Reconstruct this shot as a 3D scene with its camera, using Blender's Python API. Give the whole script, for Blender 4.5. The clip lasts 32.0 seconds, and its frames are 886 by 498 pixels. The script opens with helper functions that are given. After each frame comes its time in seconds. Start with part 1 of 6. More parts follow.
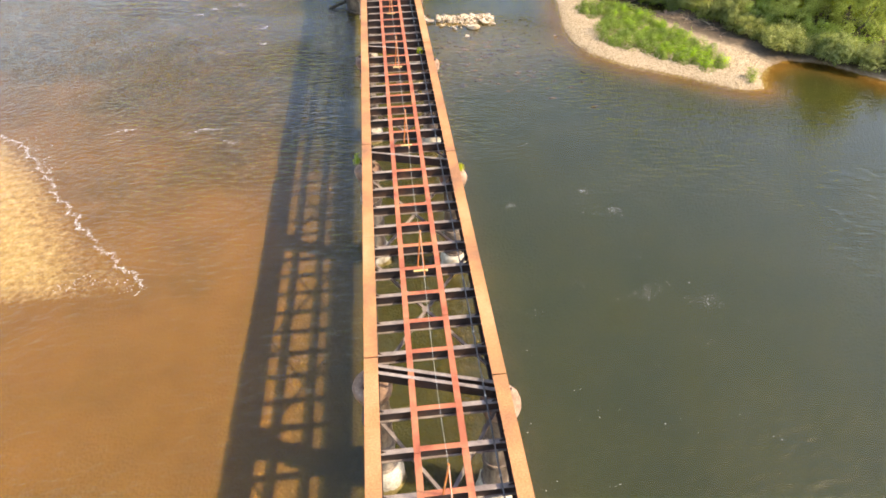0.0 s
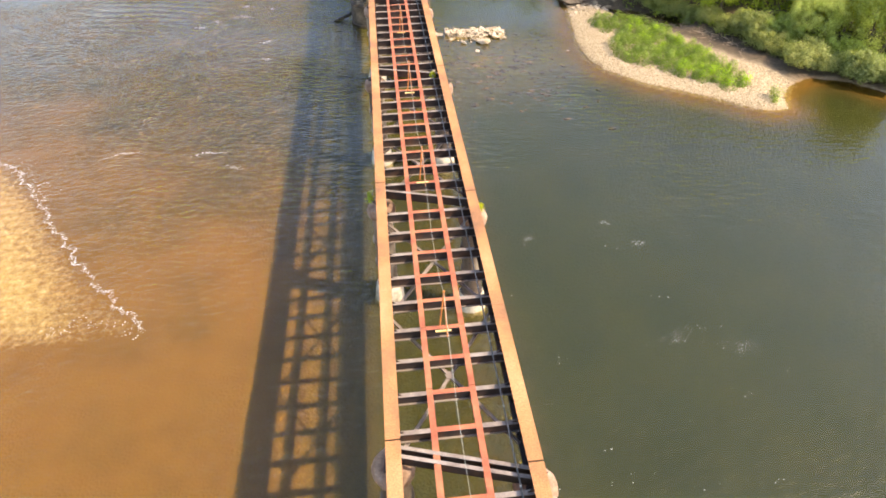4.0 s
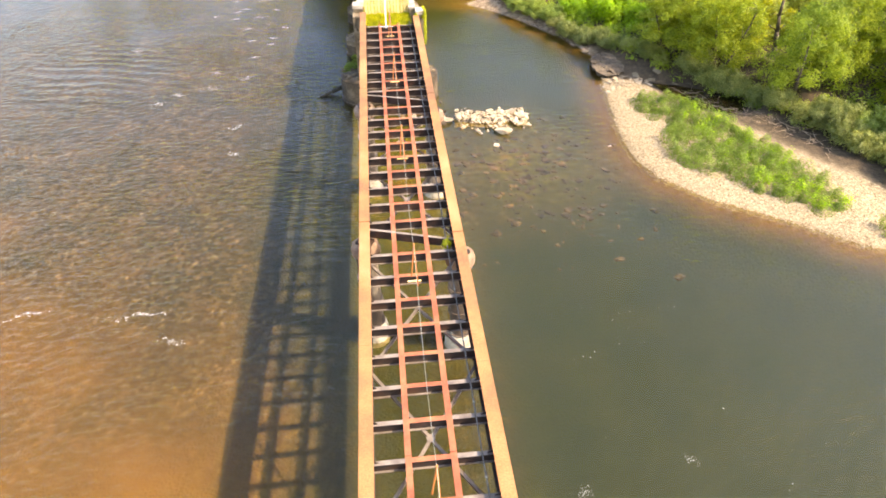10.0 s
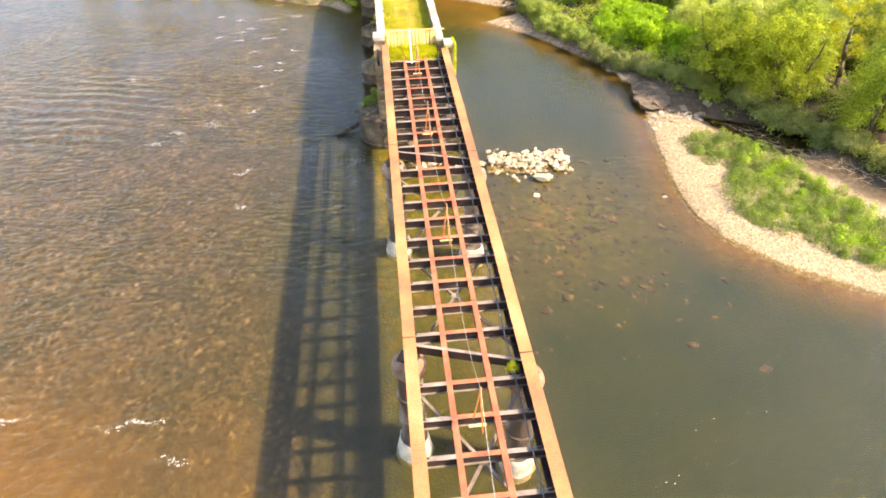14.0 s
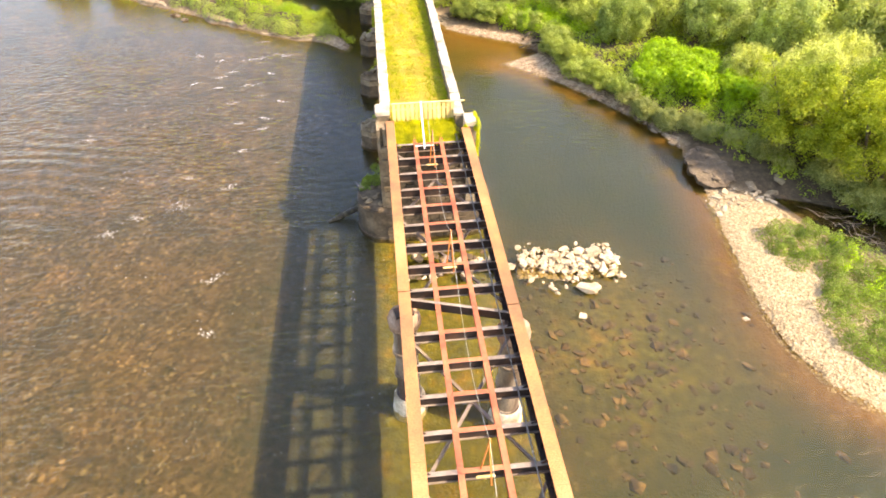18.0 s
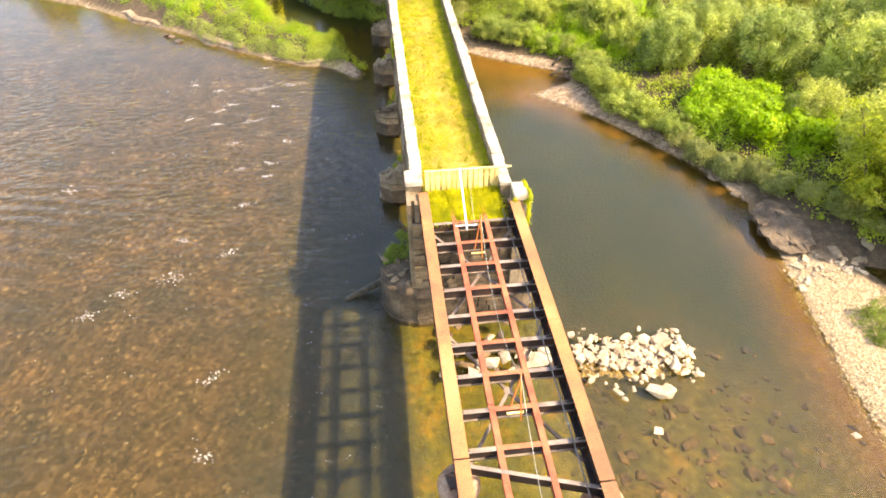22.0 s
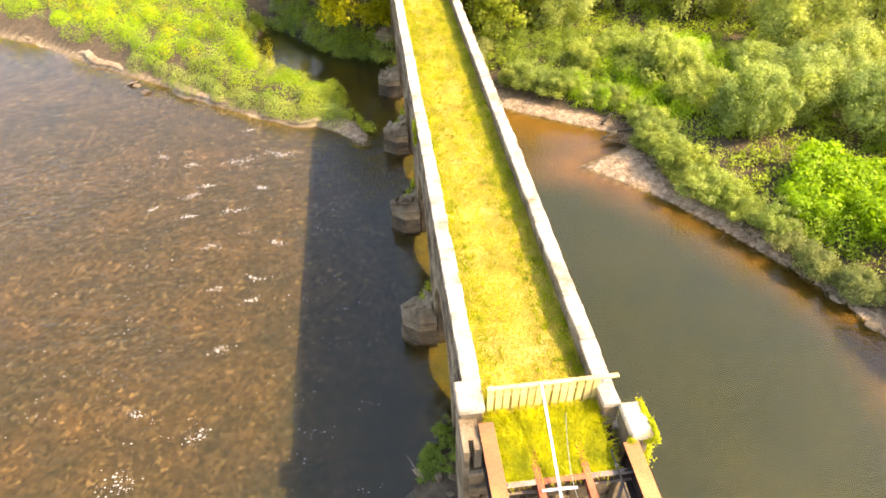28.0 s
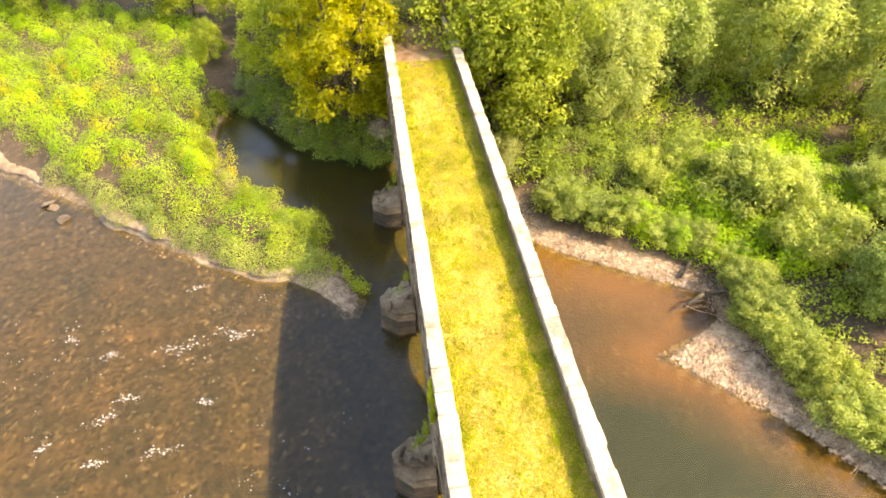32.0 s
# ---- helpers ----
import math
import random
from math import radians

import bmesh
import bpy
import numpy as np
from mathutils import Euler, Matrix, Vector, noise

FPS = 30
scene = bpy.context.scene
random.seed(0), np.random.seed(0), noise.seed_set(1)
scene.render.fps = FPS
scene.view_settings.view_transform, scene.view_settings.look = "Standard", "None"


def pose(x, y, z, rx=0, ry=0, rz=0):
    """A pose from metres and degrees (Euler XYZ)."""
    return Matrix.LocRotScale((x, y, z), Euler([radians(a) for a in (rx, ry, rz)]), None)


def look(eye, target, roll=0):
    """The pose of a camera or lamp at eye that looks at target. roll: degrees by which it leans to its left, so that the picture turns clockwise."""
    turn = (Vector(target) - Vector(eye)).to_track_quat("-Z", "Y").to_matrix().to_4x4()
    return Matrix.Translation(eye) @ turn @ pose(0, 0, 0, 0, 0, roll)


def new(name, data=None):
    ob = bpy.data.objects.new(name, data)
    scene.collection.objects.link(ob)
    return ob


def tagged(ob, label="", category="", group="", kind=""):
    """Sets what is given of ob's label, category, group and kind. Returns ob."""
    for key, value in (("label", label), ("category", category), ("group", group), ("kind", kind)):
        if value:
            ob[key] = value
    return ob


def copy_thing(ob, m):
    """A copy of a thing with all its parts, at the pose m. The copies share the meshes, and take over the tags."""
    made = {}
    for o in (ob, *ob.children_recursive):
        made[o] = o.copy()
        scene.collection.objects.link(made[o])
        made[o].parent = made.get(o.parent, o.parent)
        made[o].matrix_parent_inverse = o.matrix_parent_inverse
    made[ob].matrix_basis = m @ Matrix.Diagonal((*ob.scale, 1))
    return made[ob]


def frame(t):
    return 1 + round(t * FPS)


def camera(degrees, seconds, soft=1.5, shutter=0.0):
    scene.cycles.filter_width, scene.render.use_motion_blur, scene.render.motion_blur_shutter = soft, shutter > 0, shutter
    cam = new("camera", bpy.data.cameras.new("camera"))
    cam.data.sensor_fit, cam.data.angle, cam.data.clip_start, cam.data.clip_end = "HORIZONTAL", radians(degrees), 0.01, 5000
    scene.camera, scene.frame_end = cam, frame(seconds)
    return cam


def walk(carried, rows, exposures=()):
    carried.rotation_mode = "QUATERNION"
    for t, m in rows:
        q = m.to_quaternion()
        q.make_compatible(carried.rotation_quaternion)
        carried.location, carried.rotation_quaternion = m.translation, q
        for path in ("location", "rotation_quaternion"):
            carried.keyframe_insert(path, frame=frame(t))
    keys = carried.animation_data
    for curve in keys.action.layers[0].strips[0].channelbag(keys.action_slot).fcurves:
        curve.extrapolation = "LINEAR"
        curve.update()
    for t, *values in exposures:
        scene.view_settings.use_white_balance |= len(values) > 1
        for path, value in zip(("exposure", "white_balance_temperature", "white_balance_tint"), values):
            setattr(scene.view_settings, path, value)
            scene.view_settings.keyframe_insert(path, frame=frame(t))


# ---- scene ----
SOFT = 1.75
EXPOSURES = [(0, 1.74, 7100, 18), (8, 1.97, 7250, 18), (16, 2.22, 7750, 19), (24, 2.28, 8250, 20), (32, 2.29, 8450, 21)]
cam = camera(72, 32.0, soft=SOFT, shutter=0.0)
# seconds, place in metres, yaw, pitch and lean in degrees
ROWS = [
    (0, -0.563, -1.285, 18.668, -5.176, -40.578, -1.325),
    (0.5, -0.620, -1.036, 18.689, -5.189, -40.505, -1.311),
    (1, -0.688, -0.816, 18.715, -5.200, -40.457, -1.290),
    (1.5, -0.771, -0.620, 18.750, -5.207, -40.437, -1.271),
    (2, -0.867, -0.418, 18.789, -5.204, -40.443, -1.267),
    (2.5, -0.957, -0.171, 18.829, -5.191, -40.465, -1.281),
    (3, -1.016, 0.135, 18.870, -5.170, -40.493, -1.314),
    (3.5, -1.036, 0.534, 18.916, -5.154, -40.526, -1.340),
    (5.5, -0.831, 3.648, 19.157, -5.266, -40.874, -1.153),
    (6, -0.709, 4.876, 19.166, -5.275, -40.895, -1.154),
    (6.5, -0.541, 6.195, 19.170, -5.283, -40.893, -1.154),
    (7, -0.351, 7.516, 19.185, -5.301, -40.862, -1.121),
    (7.5, -0.174, 8.814, 19.201, -5.328, -40.788, -1.055),
    (8, -0.047, 10.052, 19.220, -5.358, -40.669, -0.969),
    (8.5, -0.007, 11.165, 19.259, -5.383, -40.525, -0.884),
    (9, -0.073, 12.095, 19.326, -5.398, -40.385, -0.816),
    (9.5, -0.227, 12.868, 19.396, -5.411, -40.269, -0.763),
    (10, -0.432, 13.571, 19.442, -5.428, -40.180, -0.719),
    (10.5, -0.667, 14.244, 19.469, -5.447, -40.116, -0.680),
    (11, -0.912, 14.896, 19.485, -5.461, -40.079, -0.658),
    (11.5, -1.159, 15.522, 19.498, -5.466, -40.078, -0.665),
    (12, -1.398, 16.108, 19.533, -5.464, -40.119, -0.702),
    (12.5, -1.603, 16.705, 19.590, -5.460, -40.198, -0.750),
    (13, -1.733, 17.408, 19.629, -5.460, -40.303, -0.788),
    (13.5, -1.767, 18.278, 19.624, -5.465, -40.421, -0.810),
    (14, -1.710, 19.333, 19.568, -5.475, -40.539, -0.816),
    (14.5, -1.629, 20.505, 19.501, -5.488, -40.636, -0.815),
    (16.5, -1.530, 25.689, 19.393, -5.570, -40.690, -0.735),
    (17, -1.564, 26.755, 19.400, -5.597, -40.644, -0.715),
    (17.5, -1.630, 27.709, 19.414, -5.622, -40.605, -0.697),
    (18, -1.711, 28.583, 19.419, -5.645, -40.602, -0.684),
    (18.5, -1.798, 29.412, 19.416, -5.666, -40.633, -0.677),
    (19, -1.890, 30.221, 19.411, -5.684, -40.689, -0.676),
    (19.5, -1.998, 31.021, 19.416, -5.697, -40.758, -0.681),
    (20, -2.121, 31.824, 19.426, -5.707, -40.825, -0.690),
    (20.5, -2.255, 32.609, 19.427, -5.722, -40.880, -0.703),
    (21, -2.407, 33.348, 19.413, -5.739, -40.927, -0.716),
    (21.5, -2.574, 34.038, 19.384, -5.753, -40.973, -0.731),
    (22, -2.751, 34.689, 19.340, -5.761, -41.026, -0.750),
    (22.5, -2.926, 35.319, 19.289, -5.772, -41.091, -0.772),
    (23, -3.078, 35.970, 19.234, -5.798, -41.163, -0.796),
    (23.5, -3.194, 36.671, 19.177, -5.841, -41.230, -0.818),
    (24, -3.288, 37.413, 19.121, -5.894, -41.289, -0.839),
    (24.5, -3.381, 38.181, 19.078, -5.952, -41.348, -0.868),
    (25, -3.484, 38.969, 19.060, -6.007, -41.418, -0.913),
    (25.5, -3.571, 39.797, 19.055, -6.057, -41.493, -0.964),
    (27.5, -3.529, 43.837, 18.947, -6.267, -41.644, -1.023),
    (28, -3.457, 45.243, 18.959, -6.319, -41.756, -1.055),
    (28.5, -3.359, 46.789, 18.980, -6.369, -41.873, -1.086),
    (29, -3.225, 48.431, 19.000, -6.417, -41.982, -1.107),
    (29.5, -3.066, 50.156, 19.010, -6.469, -42.090, -1.119),
    (30, -2.910, 51.960, 19.001, -6.528, -42.190, -1.128),
    (30.5, -2.782, 53.801, 18.986, -6.592, -42.261, -1.144),
    (31, -2.696, 55.607, 18.989, -6.647, -42.279, -1.182),
    (31.5, -2.671, 57.257, 19.021, -6.679, -42.239, -1.258),
    (32, -2.745, 58.586, 19.055, -6.675, -42.153, -1.382),
]
walk(cam, [(t, pose(x, y, z, 0, 0, yaw) @ pose(0, 0, 0, 90 + pitch) @ pose(0, 0, 0, 0, 0, lean)) for t, x, y, z, yaw, pitch, lean in ROWS], EXPOSURES)
# world and sun
SUN_WAY = Vector((-0.87, 0.33, -1.0)).normalized()
sky_world = bpy.data.worlds.new("sky")
scene.world = sky_world
sky_world.use_nodes = True
wn = sky_world.node_tree
sky = wn.nodes.new("ShaderNodeTexSky")
sky.sky_type = "NISHITA"
sky.sun_disc = False
sky.sun_elevation = math.asin(-SUN_WAY.z)
sky.sun_rotation = math.atan2(-SUN_WAY.x, -SUN_WAY.y)
sky.air_density, sky.dust_density, sky.ozone_density = 1.2, 2.2, 2.2
wn.links.new(sky.outputs[0], wn.nodes["Background"].inputs[0])
wn.nodes["Background"].inputs[1].default_value = 0.15
sun_data = bpy.data.lights.new("sun", "SUN")
sun_data.energy, sun_data.angle, sun_data.color = 2.25, radians(0.6), (1.0, 0.9, 0.68)
sun = new("sun", sun_data)
sun.matrix_world = look((0, 0, 60), Vector((0, 0, 60)) + SUN_WAY)


# ---- materials ----
def shader(name):
    m = bpy.data.materials.new(name)
    m.use_nodes = True
    nt = m.node_tree
    return m, nt, nt.nodes["Principled BSDF"]


def node(nt, kind, **values):
    n = nt.nodes.new(kind)
    for k, v in values.items():
        n.inputs[k].default_value = v
    return n


def ramp(nt, source, *stops):
    r = nt.nodes.new("ShaderNodeValToRGB")
    while len(r.color_ramp.elements) < len(stops):
        r.color_ramp.elements.new(0.5)
    for e, (p, c) in zip(r.color_ramp.elements, stops):
        e.position, e.color = p, (*c, 1)
    nt.links.new(source, r.inputs[0])
    return r.outputs[0]


def blend(nt, fac, a, b, mode="MIX"):
    m = nt.nodes.new("ShaderNodeMix")
    m.data_type, m.blend_type = "RGBA", mode
    for key, v in ((0, fac), (6, a), (7, b)):
        if hasattr(v, "node"):
            nt.links.new(v, m.inputs[key])
        else:
            m.inputs[key].default_value = v if key == 0 else (*v, 1)
    return m.outputs[2]


def place_of(nt):
    return nt.nodes.new("ShaderNodeNewGeometry").outputs["Position"]


def noise_at(nt, where, scale, detail=4.0, rough=0.55, stretch=None):
    n = node(nt, "ShaderNodeTexNoise", Scale=scale, Detail=detail, Roughness=rough)
    if stretch:
        mp = nt.nodes.new("ShaderNodeMapping")
        mp.inputs["Scale"].default_value = stretch
        nt.links.new(where, mp.inputs["Vector"])
        where = mp.outputs[0]
    nt.links.new(where, n.inputs["Vector"])
    return n.outputs["Fac"]


def relief(nt, bsdf, height, strength, distance):
    b = node(nt, "ShaderNodeBump", Strength=strength, Distance=distance)
    nt.links.new(height, b.inputs["Height"])
    nt.links.new(b.outputs[0], bsdf.inputs["Normal"])
    return b.outputs[0]


def two_scale(name, dark, mid, light, big, small, roughness=0.8, metal=0.0, bump=0.4, depth=0.02, stretch=None, vary=0.0):
    m, nt, bsdf = shader(name)
    p = place_of(nt)
    a = noise_at(nt, p, big, 5, 0.6, stretch)
    b = noise_at(nt, p, small, 6, 0.65)
    base = ramp(nt, a, (0.32, dark), (0.5, mid), (0.7, light))
    fine = ramp(nt, b, (0.3, (0.55, 0.55, 0.55)), (0.7, (1.25, 1.25, 1.25)))
    c = blend(nt, 0.8, base, fine, "MULTIPLY")
    if vary:
        info = nt.nodes.new("ShaderNodeObjectInfo")
        c = blend(nt, vary, c, ramp(nt, info.outputs["Random"], (0.0, (0.6, 0.58, 0.55)), (1.0, (1.25, 1.22, 1.2))), "MULTIPLY")
    nt.links.new(c, bsdf.inputs["Base Color"])
    bsdf.inputs["Roughness"].default_value = roughness
    bsdf.inputs["Metallic"].default_value = metal
    relief(nt, bsdf, b, bump, depth)
    return m


def leaf_material(name, shade, mid, light, through_leaf=0.55, big=0.35):
    m, nt, bsdf = shader(name)
    geo = nt.nodes.new("ShaderNodeNewGeometry")
    info = nt.nodes.new("ShaderNodeObjectInfo")
    c = blend(nt, 0.7, mid, ramp(nt, geo.outputs["Random Per Island"], (0.0, shade), (0.5, mid), (1.0, light)))
    n = noise_at(nt, geo.outputs["Position"], big, 3)
    c = blend(nt, 0.7, c, ramp(nt, n, (0.3, (0.45, 0.55, 0.5)), (0.7, (1.35, 1.3, 1.0))), "MULTIPLY")
    c = blend(nt, 0.5, c, ramp(nt, info.outputs["Random"], (0.0, (0.78, 0.9, 0.9)), (1.0, (1.16, 1.1, 1.0))), "MULTIPLY")
    nt.links.new(c, bsdf.inputs["Base Color"])
    bsdf.inputs["Roughness"].default_value = 0.55
    bsdf.inputs["Specular IOR Level"].default_value = 0.3
    tr = nt.nodes.new("ShaderNodeBsdfTranslucent")
    nt.links.new(blend(nt, 1.0, c, (1.85, 1.78, 1.3), "MULTIPLY"), tr.inputs["Color"])
    mix = nt.nodes.new("ShaderNodeMixShader")
    mix.inputs[0].default_value = through_leaf
    nt.links.new(bsdf.outputs[0], mix.inputs[1])
    nt.links.new(tr.outputs[0], mix.inputs[2])
    nt.links.new(mix.outputs[0], nt.nodes["Material Output"].inputs["Surface"])
    return m


RUST_TOP = two_scale("rusted_flange", (0.22, 0.105, 0.05), (0.41, 0.18, 0.065), (0.5, 0.255, 0.11), 0.4, 22, 0.85, 0.1, 0.3, 0.01)
RUST_RED = two_scale("red_rust", (0.25, 0.065, 0.032), (0.38, 0.115, 0.055), (0.43, 0.18, 0.08), 1.3, 25, 0.85, 0.1, 0.3, 0.01)
IRON_GREY = two_scale("weathered_iron", (0.15, 0.115, 0.095), (0.24, 0.19, 0.155), (0.32, 0.27, 0.23), 2.2, 30, 0.75, 0.15, 0.3, 0.01)
IRON_DARK = two_scale("dark_iron", (0.022, 0.018, 0.017), (0.05, 0.034, 0.028), (0.11, 0.055, 0.03), 1.5, 24, 0.65, 0.25, 0.3, 0.01)
PIPE_GREY = two_scale("grey_pipe", (0.07, 0.07, 0.068), (0.11, 0.11, 0.105), (0.17, 0.165, 0.155), 3, 40, 0.45, 0.4, 0.1, 0.004)
CABLE = two_scale("pale_cable", (0.2, 0.2, 0.18), (0.28, 0.28, 0.25), (0.36, 0.36, 0.32), 3, 40, 0.5, 0.2, 0.1, 0.003)
ORANGE = two_scale("orange_rod", (0.4, 0.104, 0.024), (0.496, 0.16, 0.032), (0.56, 0.24, 0.064), 4, 30, 0.7, 0, 0.1, 0.004)
CYLINDER = two_scale("pier_iron", (0.035, 0.026, 0.022), (0.12, 0.085, 0.06), (0.42, 0.34, 0.25), 1.1, 16, 0.5, 0.3, 0.4, 0.02, (1, 1, 0.25))
CONCRETE = two_scale("pale_concrete", (0.19, 0.145, 0.09), (0.42, 0.36, 0.26), (0.58, 0.52, 0.4), 1.6, 14, 0.9, 0, 0.5, 0.03)
CAP_STONE = two_scale("rusty_cap", (0.14, 0.075, 0.045), (0.26, 0.16, 0.1), (0.38, 0.27, 0.19), 2.0, 18, 0.9, 0, 0.5, 0.03)
COPING = two_scale("limestone_coping", (0.22, 0.18, 0.12), (0.43, 0.38, 0.3), (0.55, 0.5, 0.41), 1.4, 18, 0.9, 0, 0.6, 0.03, None, 0.5)
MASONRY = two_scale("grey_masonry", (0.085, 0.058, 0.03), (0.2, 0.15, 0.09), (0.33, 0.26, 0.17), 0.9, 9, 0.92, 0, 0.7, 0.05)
# dark copy for wet cutwaters and plinth, and for shade under the deck
MASONRY_DARK = two_scale("wet_shaded_masonry", (0.026, 0.019, 0.01), (0.075, 0.052, 0.028), (0.17, 0.125, 0.075), 1.1, 8, 0.85, 0, 0.7, 0.05)
SHORE_STONE = two_scale("shore_stone", (0.13, 0.085, 0.05), (0.29, 0.215, 0.14), (0.47, 0.37, 0.26), 3.0, 22, 0.9, 0, 0.4, 0.03)
BANK_MUD = two_scale("dried_mud_bank", (0.1, 0.07, 0.04), (0.23, 0.17, 0.105), (0.34, 0.265, 0.175), 1.2, 12, 0.92, 0, 0.7, 0.06)
LEDGE_ROCK = two_scale("brown_rock", (0.05, 0.036, 0.022), (0.115, 0.083, 0.051), (0.2, 0.15, 0.096), 0.9, 8, 0.9, 0, 0.8, 0.08)
EARTH = two_scale("bare_earth", (0.12, 0.07, 0.035), (0.22, 0.14, 0.075), (0.3, 0.22, 0.11), 1.4, 16, 0.95, 0, 0.6, 0.04)
PEBBLE = two_scale("pale_pebbles", (0.18, 0.13, 0.066), (0.35, 0.265, 0.148), (0.52, 0.415, 0.255), 6, 40, 0.9, 0, 0.2, 0.01)
BOULDER = two_scale("pale_rock", (0.27, 0.2, 0.12), (0.43, 0.34, 0.225), (0.54, 0.45, 0.32), 1.6, 15, 0.9, 0, 0.6, 0.04, None, 0.35)
BED_STONE = two_scale("river_stone", (0.02, 0.014, 0.008), (0.07, 0.044, 0.02), (0.2, 0.12, 0.048), 1.6, 14, 0.8, 0, 0.4, 0.03, None, 0.6)
FENCE_WOOD = two_scale("pale_fence_boards", (0.6, 0.42, 0.13), (0.74, 0.55, 0.21), (0.79, 0.62, 0.29), 2.5, 30, 0.8, 0, 0.2, 0.01, (1, 1, 0.3), 0.4)
WHITE_PAINT = two_scale("white_paint", (0.62, 0.62, 0.6), (0.76, 0.76, 0.74), (0.82, 0.82, 0.8), 3, 30, 0.6, 0, 0.1, 0.004)
BARK = two_scale("bark", (0.06, 0.045, 0.03), (0.13, 0.1, 0.07), (0.22, 0.18, 0.13), 3, 25, 0.9, 0, 0.6, 0.03, (1, 1, 0.3))
DRIFTWOOD = two_scale("driftwood", (0.02, 0.018, 0.012), (0.05, 0.043, 0.026), (0.11, 0.095, 0.06), 3, 25, 0.9, 0, 0.5, 0.02)
FOAM = two_scale("water_foam", (0.25, 0.24, 0.22), (0.36, 0.35, 0.32), (0.5, 0.49, 0.45), 5, 40, 0.7, 0, 0.4, 0.02)
LEAF_WILLOW = leaf_material("willow_leaves", (0.15, 0.19, 0.045), (0.34, 0.385, 0.115), (0.53, 0.56, 0.24))
LEAF_SHORE = leaf_material("shore_willow_leaves", (0.14, 0.18, 0.035), (0.27, 0.33, 0.07), (0.43, 0.47, 0.15), 0.4)
LEAF_ALDER = leaf_material("alder_leaves", (0.12, 0.165, 0.015), (0.26, 0.31, 0.03), (0.44, 0.47, 0.075))
LEAF_BRIGHT = leaf_material("nettle_leaves", (0.13, 0.23, 0.005), (0.26, 0.41, 0.008), (0.4, 0.54, 0.016), 0.38)
LEAF_HERB = leaf_material("herb_leaves", (0.13, 0.18, 0.014), (0.27, 0.35, 0.028), (0.42, 0.48, 0.065), 0.4)
LEAF_DULL = leaf_material("dull_shore_leaves", (0.13, 0.15, 0.045), (0.26, 0.285, 0.095), (0.43, 0.44, 0.2), 0.45)
LEAF_WEED = leaf_material("weed_shade_leaves", (0.08, 0.125, 0.02), (0.165, 0.235, 0.042), (0.31, 0.38, 0.11), big=0.9)
LEAF_YELLOW = leaf_material("yellowing_leaves", (0.19, 0.2, 0.008), (0.37, 0.35, 0.012), (0.55, 0.5, 0.025))
LEAF_IVY = leaf_material("ivy_leaves", (0.2, 0.25, 0.01), (0.36, 0.38, 0.014), (0.52, 0.5, 0.03))
GRASS_BLADE = leaf_material("sunlit_grass", (0.2, 0.245, 0.012), (0.35, 0.37, 0.025), (0.49, 0.46, 0.06), big=0.9)
GRASS_TUFT = leaf_material("green_grass_tufts", (0.14, 0.2, 0.004), (0.26, 0.32, 0.008), (0.4, 0.42, 0.02), big=1.6)
STRAW = leaf_material("straw", (0.32, 0.25, 0.03), (0.47, 0.36, 0.06), (0.6, 0.48, 0.12), big=0.9)
TWIG = two_scale("bleached_twigs", (0.16, 0.11, 0.07), (0.3, 0.22, 0.14), (0.42, 0.33, 0.22), 3, 25, 0.9, 0, 0.4, 0.01)
RANK_BLADE = leaf_material("rank_grass_blades", (0.28, 0.29, 0.008), (0.48, 0.45, 0.015), (0.62, 0.55, 0.035), big=1.6)
TURF = two_scale("turf", (0.25, 0.2, 0.02), (0.37, 0.27, 0.045), (0.47, 0.34, 0.1), 0.8, 16, 0.95, 0, 0.6, 0.04)


